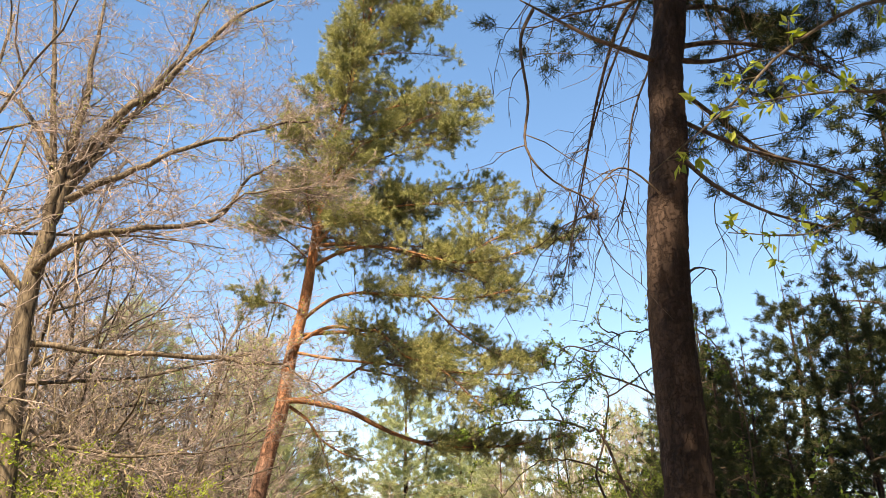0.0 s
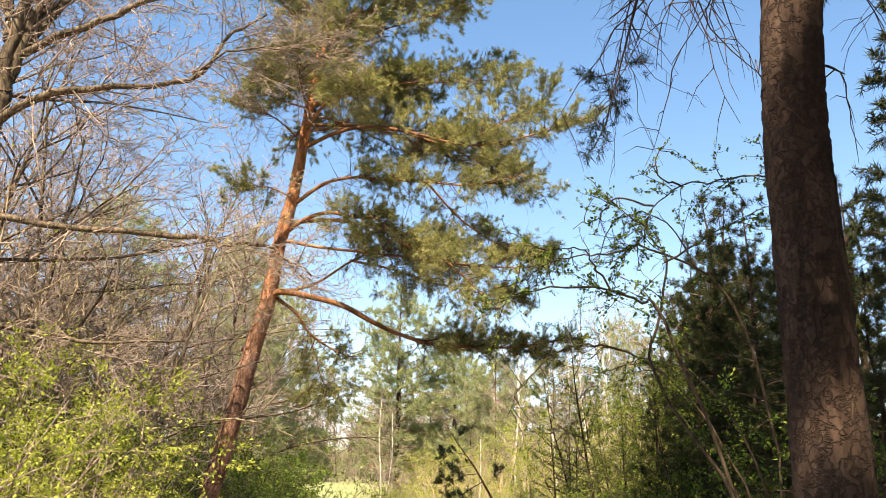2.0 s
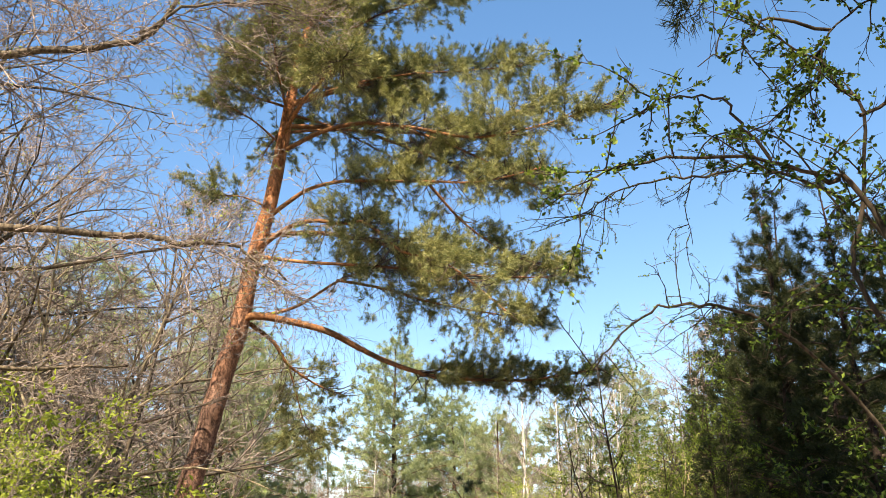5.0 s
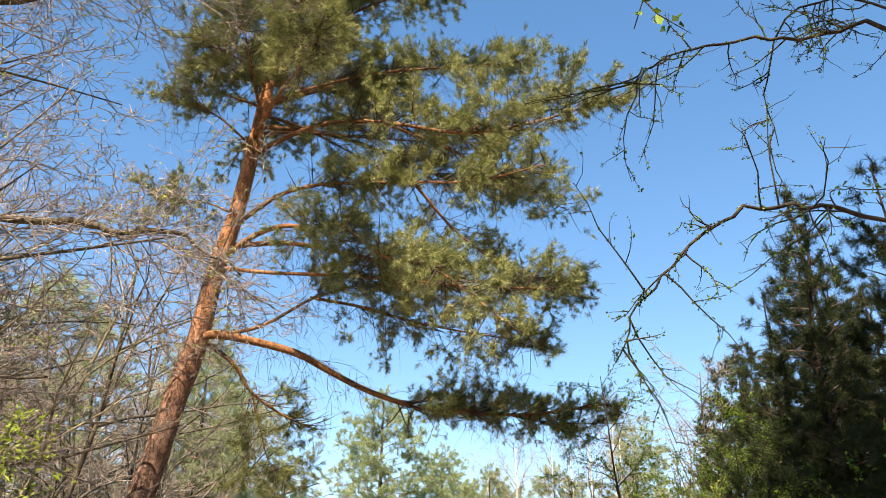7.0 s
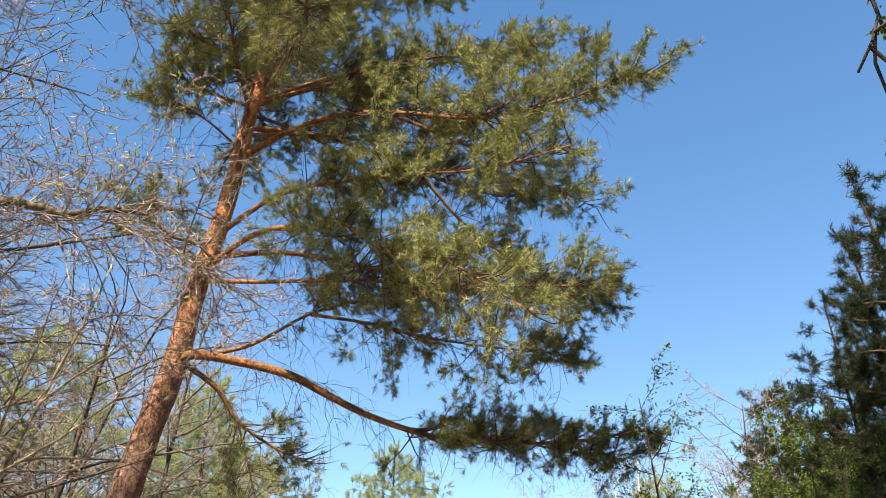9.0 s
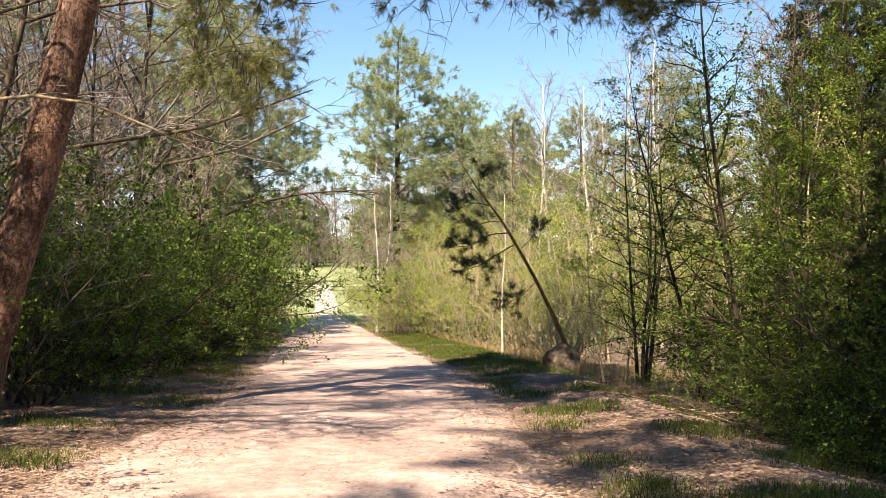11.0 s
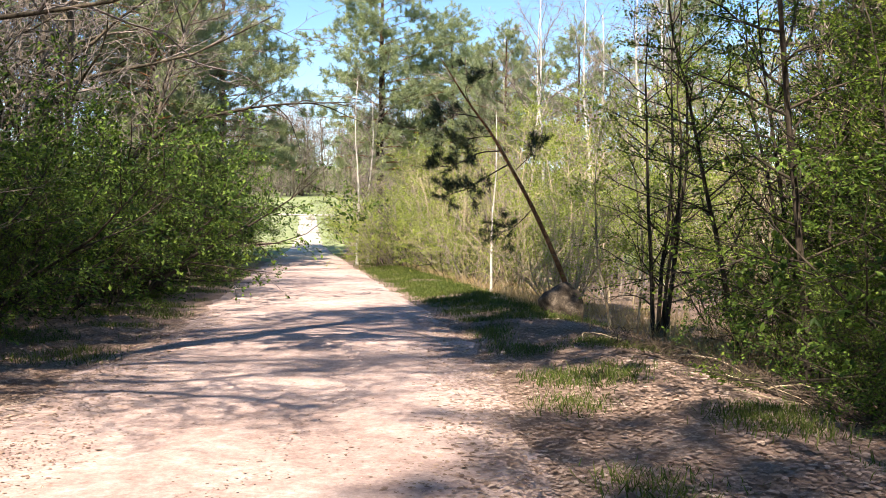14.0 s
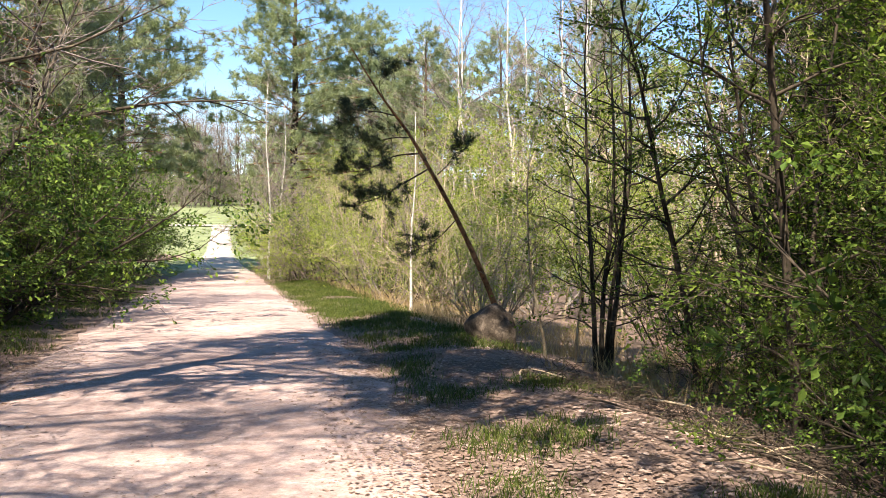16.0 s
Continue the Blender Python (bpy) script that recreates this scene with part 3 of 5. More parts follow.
limb([(-4.2, 25.7, 10.3), (-4.9, 25.9, 10.7), (-5.5, 26.0, 10.8), (-6.0, 26.1, 10.9)], 0.03, 0.35)
limb([(-4.0, 25.7, 12.0), (-4.7, 25.5, 12.6), (-5.3, 25.3, 12.9), (-5.9, 25.2, 13.1)], 0.03, 0.35)
limb([(-2.6, 26.4, 8.7), (-1.4, 26.2, 8.4), (-0.2, 25.8, 7.9), (1.2, 25.4, 7.5), (2.2, 25.2, 7.3)], 0.04, 0.2)
limb([(-1.0, 24.0, 11.6), (0.3, 24.6, 11.4), (1.6, 25.0, 10.9), (2.9, 25.1, 10.2)], 0.04, 0.15)
limb([(-0.4, 23.8, 10.1), (0.5, 24.4, 9.3), (1.6, 24.8, 8.7), (2.6, 25.0, 8.5)], 0.035, 0.1)
limb([(0.6, 23.4, 11.0), (1.5, 23.8, 11.8), (2.4, 24.2, 12.4), (3.0, 24.4, 13.0)], 0.035, 0.1)
limb([(0.02, 26.5, 6.28), (1.2, 27.3, 6.5), (2.6, 27.9, 6.4), (4.3, 28.3, 6.5)], 0.03, 0.15)
limb([(-3.6, 26.1, 6.5), (-3.4, 26.4, 5.8), (-3.2, 26.6, 5.2), (-2.8, 26.7, 4.9)], 0.02, 0.25)
hand_limbs = len(limbs)
# the crown above
for i in range(66):
    f = i / 65
    z = 12.4 + 11.4 * f
    tx = np.interp(z, [c[2] for c in trunk], [c[0] for c in trunk])
    az = 2.4 * i + rng.uniform(-0.4, 0.4)
    right = 0.5 + 0.5 * math.cos(az + 0.35)
    ln = (1.2 + 4.4 * right ** 1.2) * (1 - 0.78 * f ** 1.4) * rng.uniform(0.75, 1.15)
    limbs.append((limb_line(rng, (tx, 25.7, z), az, ln, 0.25 + 0.3 * f, 0.45), 0.045 * (1 - 0.5 * f), 0.22))
make_pine("leaning_pine", PINE_AT, trunk, [0.36, 0.285, 0.27, 0.26, 0.25, 0.235, 0.225, 0.20, 0.175, 0.155, 0.13, 0.10, 0.07, 0.045, 0.012], limbs,
          "tall Scots pine leaning over the track, orange upper trunk", (M_PINE, M_LIMB, M_NEEDLE), (30, 0.125, 0.0105), seed=11, limb_parts=hand_limbs, dead=8.0, density=21.0, reach=1.3, shoots=12, tuft_keep=0.73)

# ---- the near dark pine on the verge ----
DP_AT = (2.07, 7.53, ground_z(2.07, 7.53))
dt = [(2.05, 7.53, DP_AT[2] - 0.15), (2.07, 7.53, 1.18), (2.09, 7.53, 2.45), (2.10, 7.53, 3.51), (2.12, 7.53, 4.20), (2.20, 7.53, 5.05), (2.31, 7.53, 5.84), (2.37, 7.53, 6.69), (2.52, 7.53, 7.65), (2.65, 7.53, 10.51), (2.76, 7.53, 14.75), (2.81, 7.53, 20.05)]
limbs = []
limb([(2.33, 7.47, 6.74), (2.01, 7.37, 6.80), (1.56, 7.31, 6.97), (1.11, 7.31, 7.28), (0.89, 7.31, 7.43)], 0.035, 2.0)
limb([(1.02, 7.31, 7.31), (0.89, 7.31, 7.01), (0.87, 7.31, 6.73), (0.91, 7.31, 6.20), (0.86, 7.31, 5.69), (1.10, 7.31, 5.32), (1.51, 7.31, 5.05), (1.18, 7.31, 4.86), (0.90, 7.31, 4.63)], 0.02, 2.0)
limb([(2.44, 7.74, 7.96), (2.33, 8.90, 8.39), (2.23, 10.39, 8.07), (2.12, 11.66, 7.22), (1.91, 12.30, 6.27)], 0.03, 0.9)
limb([(2.44, 7.74, 8.28), (2.65, 9.12, 8.81), (2.54, 10.81, 8.81), (2.33, 12.30, 8.07), (2.23, 13.14, 7.33)], 0.026, 0.9)
limb([(2.28, 7.42, 5.74), (2.65, 7.42, 5.31), (3.13, 7.31, 4.94), (3.71, 7.31, 4.78)], 0.03, 2.0)
limb([(2.39, 7.63, 6.90), (2.97, 7.84, 7.01), (3.60, 8.06, 7.33), (4.45, 8.27, 7.75)], 0.035, 0.45)
limb([(2.23, 7.63, 4.36), (2.49, 7.84, 4.62), (2.76, 8.06, 4.68)], 0.02, 2.0)
limb([(2.23, 7.42, 5.10), (1.85, 7.31, 5.42), (1.59, 7.21, 5.31), (1.27, 7.10, 4.78)], 0.014, 2.0)
limb([(2.44, 7.63, 7.22), (2.12, 8.06, 6.48), (2.01, 8.37, 5.63), (1.70, 8.69, 5.10)], 0.014, 2.0)
limb([(2.4, 7.6, 7.0), (3.2, 7.9, 7.3), (4.1, 8.2, 7.3), (5.2, 8.6, 6.9)], 0.035, 0.2)
limb([(2.4, 7.6, 6.6), (3.1, 8.3, 6.6), (3.9, 9.0, 6.5), (4.9, 9.6, 6.1)], 0.03, 0.25)
limb([(2.45, 7.6, 7.5), (3.3, 8.2, 8.0), (4.3, 8.9, 8.2), (5.4, 9.5, 8.0)], 0.035, 0.2)
limb([(2.35, 7.6, 6.2), (3.2, 7.8, 5.9), (4.2, 8.0, 5.7), (5.0, 8.2, 5.3)], 0.028, 0.35)
hand = len(limbs)
rng = np.random.default_rng(8)
for i in range(48):
    f = i / 47
    z = 7.6 + 11.0 * f
    az = 2.4 * i
    away = 0.35 + 0.65 * (0.5 + 0.5 * math.cos(az - 0.2))
    limbs.append((limb_line(rng, (2.5 + 0.03 * z, 7.53, z), az, 4.0 * away * (1 - 0.6 * f), 0.2, 0.5), 0.03, 0.25))
# Unseen boughs reaching left overhead, added to shade the right verge.
for i in range(18):
    z = 12.8 + 0.32 * i
    limbs.append((limb_line(rng, (2.75, 7.53, z), 2.35 + 0.45 * math.sin(2.1 * i), 5.2 + 0.9 * math.cos(1.7 * i), 0.12, 0.3), 0.035, 0.3))
# More unseen boughs, reaching forward, added for shade under the right-hand trees.
for i in range(18):
    z = 14.2 + 0.31 * i
    limbs.append((limb_line(rng, (2.75, 7.53, z), 1.95 + 0.4 * math.sin(2.3 * i), 6.2 + 1.2 * math.cos(1.7 * i), 0.14, 0.3), 0.035, 0.25))
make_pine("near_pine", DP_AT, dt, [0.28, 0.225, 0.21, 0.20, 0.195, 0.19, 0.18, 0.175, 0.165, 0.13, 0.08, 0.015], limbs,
          "shaded pine trunk with dead twigs at the track edge", (M_PINE_SHADE, M_DEAD, M_NEEDLE_SHADE), (24, 0.13, 0.009), seed=4, limb_parts=hand, dead=3.6, density=9.0, shoots=8, sides=40)

# ---- pines further off: two kinds, then copies; unseen ones only add shade ----
def simple_pine(name, loc, h, r, crown_from, width, seed, label, needle, mats=(M_PINE_SHADE, M_LIMB, M_NEEDLE_HAZE), n=46, density=4.0, reach=1.2, shoots=5, group="pines", power=1.0):
    rg = np.random.default_rng(seed)
    o = np.array(loc)
    tp = [o + np.array([0, 0, -0.15])] + [o + np.array([rg.normal() * 0.06, rg.normal() * 0.06, h * k / 6]) for k in range(1, 7)]
    lb = []
    for i in range(n):
        f = i / (n - 1)
        z = h * (crown_from + (0.98 - crown_from) * f)
        ln = width * (0.55 + 0.9 * f if f < 0.3 else (1 - f) ** (0.7 * power) * 0.97 / (0.7 ** 0.7) * 0.82 + 0.03) * rg.uniform(0.65, 1.15)
        lb.append((limb_line(rg, o + np.array([0, 0, z]), 2.4 * i + rg.uniform(-0.5, 0.5), max(ln, 0.25), 0.15 + 0.5 * f, 0.35, 5), 0.05 * (1 - 0.75 * f), 0.25))
    return make_pine(name, loc, tp, [r * 1.15, r, r * 0.85, r * 0.7, r * 0.5, r * 0.28, 0.01], lb, label, mats, needle, group, seed, 0, 0.4, density, reach, shoots, 8)


far_pine = simple_pine("pine", (-2.9, 74.0, ground_z(-2.9, 74.0)), 20.5, 0.28, 0.27, 7.4, 21, "tall green pine beside the far track, paled as by haze", (10, 0.30, 0.04), n=76, density=6.5, reach=1.5, shoots=5)
# This one stands unseen behind the start, added to cast shade.
shade_pine = simple_pine("added_shade_pine", (-7.5, -8.0, ground_z(-7.5, -8.0)), 17.0, 0.22, 0.22, 4.6, 23, "added pine with shade-darkened needles, standing back from the track", (16, 0.25, 0.034), (M_PINE_SHADE, M_DEAD, M_NEEDLE_SHADE), n=50, density=4.5, reach=1.6, shoots=6, group="old pines")
# Unseen pine, added only so its high crown shades the right verge.
verge_shade_pine = simple_pine("verge_shade_pine", (6.3, 8.6, ground_z(6.3, 8.6)), 21.0, 0.075, 0.58, 5.4, 24, "tall unseen pine, added so its high boughs shade the verge", (14, 0.20, 0.026), (M_PINE_SHADE, M_DEAD, M_NEEDLE_SHADE), n=40, density=6.0, reach=1.4, shoots=6, group="")
young_pine = simple_pine("young_pine", (6.9, 25.5, ground_z(6.9, 25.5)), 9.2, 0.09, 0.08, 1.9, 22, "slender young pine in shade", (30, 0.13, 0.009), (M_PINE_SHADE, M_DEAD, M_NEEDLE_SHADE), n=56, density=9.0, reach=0.75, shoots=7, group="young pines", power=1.3)
# Two more out of view, to shade the verge and right-hand wood.
placed(verge_shade_pine, -4.2, 2.8, 90, 1.2, sz=1.4)
placed(verge_shade_pine, 3.5, 2.0, 200, 1.1)
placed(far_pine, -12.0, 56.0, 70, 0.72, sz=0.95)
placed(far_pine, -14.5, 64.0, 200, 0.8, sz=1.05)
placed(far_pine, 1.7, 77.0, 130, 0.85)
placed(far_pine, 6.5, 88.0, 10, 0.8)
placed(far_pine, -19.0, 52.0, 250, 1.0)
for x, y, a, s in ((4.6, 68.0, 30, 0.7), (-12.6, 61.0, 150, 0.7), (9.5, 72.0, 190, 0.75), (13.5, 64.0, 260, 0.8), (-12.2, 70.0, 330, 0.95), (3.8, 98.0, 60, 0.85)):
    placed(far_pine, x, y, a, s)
# Mostly out of view: added to shade the near trunk and right-hand wood.
for x, y, a, s in ((1.5, -1.6, 80, 1.1), (-2.2, -1.6, 10, 1.25), (5.5, -3.0, 150, 0.9), (9.5, 4.0, 220, 0.95), (-14.0, 2.0, 300, 0.9), (11.0, 13.0, 40, 1.0), (6.0, 3.4, 30, 0.85), (8.6, 8.2, 260, 0.85), (13.0, 22.0, 20, 1.0), (0.5, -6.0, 70, 1.0), (12.0, 28.5, 280, 0.75), (10.2, 23.2, 10, 0.62)):
    placed(shade_pine, x, y, a, s)
for x, y, a, s in ((7.2, 22.2, 140, 0.85), (7.9, 24.8, 50, 1.0), (8.2, 26.4, 50, 1.2), (8.4, 29.5, 110, 0.95), (7.6, 31.6, 200, 0.9), (6.3, 19.6, 20, 0.95), (6.6, 22.9, 75, 1.1), (5.3, 24.0, 190, 0.62), (7.6, 24.6, 310, 1.15), (8.0, 16.5, 60, 0.95), (5.4, 15.6, 160, 0.66), (12.5, 33.0, 10, 1.0), (5.0, 12.6, 240, 0.55), (10.5, 20.5, 77, 1.1), (6.4, 22.6, 100, 0.8), (6.2, 17.2, 10, 0.8), (7.0, 12.0, 130, 0.8), (6.6, 10.4, 300, 0.7)):
    placed(young_pine, x, y, a, s)

# ---- bare broadleaved trees ----
BARE = dict(segs=(8, 6, 4, 3, 1), wob=(0.08, 0.16, 0.2, 0.22, 0.25), up=(0.05, 0.02, 0.01, 0.0, 0.0), tip=0.2, kids=(13, 7, 5, 4), ang=(48, 45, 45, 45),
            len=(0.52, 0.48, 0.45, 0.5), rad=(0.5, 0.5, 0.5, 0.6), taper=(0.5, 0.4, 0.4, 0.3), rmin=0.0085); BARE["from"] = (0.25, 0.2, 0.15, 0.15)
THIN = dict(segs=(9, 5, 3, 1), wob=(0.06, 0.14, 0.2, 0.2), up=(0.05, 0.05, 0.02, 0.0), tip=0.15, kids=(20, 9, 6), ang=(42, 42, 45), len=(0.32, 0.45, 0.5), rad=(0.4, 0.5, 0.6), taper=(0.55, 0.4, 0.3), rmin=0.0085); THIN["from"] = (0.2, 0.15, 0.15)

# the broad spreading tree before the pine
BT = (-9.7, 19.8, ground_z(-9.7, 19.8))
big = root("spreading_tree", BT, "large bare broadleaved tree with long grey limbs and fine twigs", "tree")
o = np.array(BT)
rng = np.random.default_rng(31)
acc = Acc()
line = smooth_line([(-9.7, 19.8, BT[2] - 0.15), (-9.7, 19.8, 2.2), (-9.8, 20.0, 4.4), (-10.0, 20.0, 7.3), (-10.0, 20.0, 9.3), (-9.8, 20.0, 10.6)], 5) - o
tube(acc, line, taper_radii(len(line), 0.30, 0.20), 12, 0.05, rng)
part("trunk", acc.mesh("trunk", M_BARK), big)
LIMB = dict(segs=(6, 4, 3, 1), wob=(0.16, 0.2, 0.22, 0.2), up=(0.01, 0.0, 0.0, 0.0), tip=0.2, kids=(6, 5, 4), ang=(45, 45, 45), len=(0.5, 0.5, 0.55), rad=(0.6, 0.6, 0.7), taper=(0.3, 0.3, 0.2), rmin=0.007) | {"from": (0.15, 0.15, 0.15)}
br = []
for pts, r, n in (
        ([(-9.8, 20, 10.6), (-9.6, 20, 11.6), (-9.2, 20, 12.7), (-8.6, 20, 13.6), (-7.7, 20, 14.5), (-6.8, 20, 15.7), (-5.8, 20, 16.6), (-4.6, 20, 17.4), (-3.6, 20, 18.6)], 0.13, 24),
        ([(-9.8, 20, 10.6), (-9.9, 20, 11.9), (-9.6, 20, 13.4), (-9.5, 20, 15.0), (-9.4, 20, 16.7), (-9.3, 20.2, 19.0)], 0.13, 18),
        ([(-9.9, 20, 11.9), (-10.2, 20, 15.0), (-10.6, 20, 17.8), (-10.9, 20, 19.5)], 0.08, 12),
        ([(-9.5, 20, 11.9), (-8.6, 20.2, 13.8), (-7.6, 20.4, 15.3), (-6.7, 20.5, 17.2), (-6.2, 20.6, 18.8)], 0.09, 18),
        ([(-9.2, 19.6, 11.3), (-7.8, 19.2, 11.7), (-6.6, 19, 12.3), (-5.3, 19, 12.8), (-4.0, 19, 13.2), (-2.8, 19, 13.3)], 0.07, 20),
        ([(-9.9, 19.8, 9.5), (-8.7, 19.2, 10.0), (-7.1, 19, 10.3), (-5.4, 19, 10.6), (-4.6, 19, 11.6), (-3.8, 19, 12.1)], 0.08, 20),
        ([(-5.4, 19, 10.6), (-4.6, 19, 11.0), (-3.6, 19, 11.2), (-2.9, 19.1, 11.2)], 0.022, 10),
        ([(-9.9, 20.2, 7.8), (-7.8, 20.5, 7.5), (-5.5, 20.5, 7.3), (-4.8, 20.5, 7.2), (-4.1, 20.5, 7.1), (-3.4, 20.5, 6.8), (-2.8, 20.5, 6.4)], 0.06, 20),
        ([(-10.0, 20, 12.5), (-11.2, 20, 14.4), (-12.6, 20, 15.0), (-14.0, 20, 15.6)], 0.07, 12),
        ([(-9.9, 20, 8.8), (-11.4, 19.6, 10.2), (-12.8, 19.4, 10.8)], 0.07, 10),
        ([(-9.9, 20.2, 5.4), (-8.6, 20.8, 5.2), (-7.2, 21.2, 5.0), (-5.8, 21.4, 5.1)], 0.05, 14)):
    line = smooth_line(pts, 4) - o
    acc = Acc()
    tube(acc, line + np.cumsum(rng.normal(size=line.shape) * 0.04, axis=0), taper_radii(len(line), r * 1.3, 0.018), 7, 0.05, rng)
    part("limb", acc.mesh("limb", M_BARK), big)
    n = int(n * 1.7)
    for i in range(n):
        f = 0.12 + 0.88 * (i + rng.uniform()) / n
        p, d = along(line, f)
        grow(br, rng, p, unit(d * 0.8 + rng.normal(size=3) * 0.65), rng.uniform(1.0, 2.6) * (1.2 - 0.5 * f), max(0.014, r * 0.34 * (1.1 - f)), 0, LIMB)
acc = Acc()
for lvl, q, rad in br:
    tube(acc, q, rad, (5, 4, 3, 3)[lvl])
part("twigwork", acc.mesh("twigwork", M_TWIG), big, "", "stuff")
P, D = twig_sites(br, 2, 2.4, rng)
kept = clumped(P, rng, 1.6, 0.4)
P, D = P[kept], D[kept]
acc = Acc()
leaf_cloud(acc, P, 0.06, rng, 0.1, 0.5, D)
part("foliage", acc.mesh("foliage", M_LEAF_YELLOW, False), big, "", "stuff")
bare_a = make_tree("bare_tree", (-9.5, 31.0, ground_z(-9.5, 31.0)), BARE, 12.0, 0.13, 32, "leafless grey-brown tree in the thicket", "tree", M_BARK, M_TWIG, None, group="bare trees", split=True)
bare_b = make_tree("bare_tree", (-8.9, 36.0, ground_z(-8.9, 36.0)), THIN, 11.0, 0.08, 33, "slender leafless tree with upright twigs", "tree", M_BARK, M_TWIG, None, group="bare trees", split=True)
bare_c = make_tree("bare_tree", (-12.0, 27.0, ground_z(-12.0, 27.0)), dict(BARE, up=(0.03, 0.0, -0.02, -0.03, -0.03)), 9.0, 0.11, 34, "leafless tree with drooping grey twigs", "tree", M_BARK, M_TWIG, M_LEAF_YELLOW, 0.04, 0.3, "bare trees", 2, (0.1, 0), 4)
far_bare = make_tree("distant_tree", (-40.0, 225.0, ground_z(-40, 225)), dict(BARE, segs=(5, 4, 3, 1), wob=(0.08, 0.16, 0.2, 0.2), up=(0.05, 0.02, 0.0, 0.0), kids=(16, 7, 5), ang=(50, 45, 45), len=(0.42, 0.5, 0.5), rad=(0.5, 0.6, 0.7), taper=(0.5, 0.4, 0.3), rmin=0.02) | {"from": (0.04, 0.1, 0.1)}, 14.0, 0.11, 35, "leafless tree at the edge of the distant wood", "tree", M_BARK, M_TWIG, None, group="distant trees")
bare = (bare_a, bare_b, bare_c)
rng = np.random.default_rng(77)


def clear_of_track(x, y, gap):
    return abs(x - track_centre(y)) > track_half(y) + gap and not (abs(x) < 2.5 and y < 22)


for k in range(38):
    y = 24 + 48 * (k + rng.uniform()) / 38
    x = track_centre(y) - track_half(y) - rng.uniform(3.2, 17.0)
    if abs(x + 6.5) < 2.0 and abs(y - 25.7) < 3:
        x -= 4
    placed(bare[k % 3] if y < 52 else far_bare, x, y, rng.uniform(0, 360), rng.uniform(0.85, 1.25) * (1.25 if 40 < y < 52 else 1.0))
# Those at (-3.5, -6) and (-10, 6) are unseen, added for their shade.
for x, y, a, s in ((-9.9, 14.5, 140, 1.05), (-3.5, -6.0, 30, 1.0), (-10.0, 6.0, 200, 1.0), (-11.5, 24.5, 10, 1.0)):
    placed(bare_a, x, y, a, s)

for x, y, a, s in ((-9.5, 41.0, 10, 1.5), (-12.0, 38.0, 60, 1.6), (-17.0, 37.0, 160, 1.6), (-19.5, 42.0, 210, 1.7), (-16.0, 31.0, 30, 1.4), (-13.5, 29.0, 80, 1.3)):
    placed(bare_b, x, y, a, s)

for x, y, a, s in ((-14.5, 19.5, 25, 1.5), (-16.0, 24.0, 85, 1.6), (-15.6, 28.5, 145, 1.5), (-18.0, 20.5, 205, 1.8), (-20.0, 27.0, 265, 1.8)):
    placed(bare_a, x, y, a, s)
for x, y, a, s in ((-12.4, 24.4, 40, 1.4), (-16.2, 32.0, 130, 1.7), (-11.8, 17.0, 220, 1.35)):
    placed(bare_b, x, y, a, s)
stem_tree = make_tree("leaning_bare_tree", (-9.4, 24.4, ground_z(-9.4, 24.4)), dict(BARE, segs=(9, 6, 4, 2, 1), kids=(10, 6, 4, 3), splay=0.22, gap=0.5) | {"from": (0.35, 0.2, 0.15, 0.15)}, 9.0, 0.085, 36, "bare tree with several pale olive stems leaning one way", "tree", M_STEM, M_TWIG, None, group="leaning bare trees", stems=3, lean=(0.24, 0.0), split=True)
for x, y, a, s in ((-12.4, 22.8, 20, 1.0), (-11.6, 26.8, -25, 1.0)):
    placed(stem_tree, x, y, a, s)

# ---- shrubs and young leafy trees ----
SHRUB = dict(segs=(6, 4, 3, 1), wob=(0.12, 0.18, 0.22, 0.25), up=(0.02, 0.0, -0.01, 0.0), tip=0.2, kids=(8, 6, 5), ang=(45, 48, 45), len=(0.55, 0.5, 0.55), rad=(0.55, 0.55, 0.6), taper=(0.3, 0.3, 0.3), splay=0.55); SHRUB["from"] = (0.12, 0.12, 0.1)
YOUNG = dict(segs=(9, 5, 4), wob=(0.06, 0.16, 0.22), up=(0.04, 0.02, 0.0), tip=0.12, kids=(26, 8), ang=(62, 48), len=(0.26, 0.5), rad=(0.35, 0.5), taper=(0.5, 0.3), splay=0.12); YOUNG["from"] = (0.12, 0.15)
hedge_a = make_tree("hedge_bush", (-7.6, 31.5, ground_z(-7.6, 31.5)), dict(SHRUB, splay=0.8), 4.0, 0.04, 41, "dense dark green bush at the track edge", "bush", M_DARKBARK, M_DARKBARK, M_LEAF_DARK, 0.085, 22.0, "hedge bushes", 7)
hedge_b = make_tree("hedge_bush", (-8.0, 36.5, ground_z(-8.0, 36.5)), dict(SHRUB, splay=0.95), 3.8, 0.04, 42, "dense green bush overhanging the track edge", "bush", M_DARKBARK, M_DARKBARK, M_LEAF_DARK, 0.08, 22.0, "hedge bushes", 7)
twiggy = make_tree("thorn_bush", (-7.4, 28.0, ground_z(-7.4, 28.0)), SHRUB, 3.4, 0.035, 43, "tangled bush of brown twigs with small new leaves", "bush", M_TWIG, M_TWIG, M_LEAF, 0.06, 9.0, "thorn bushes", 6)
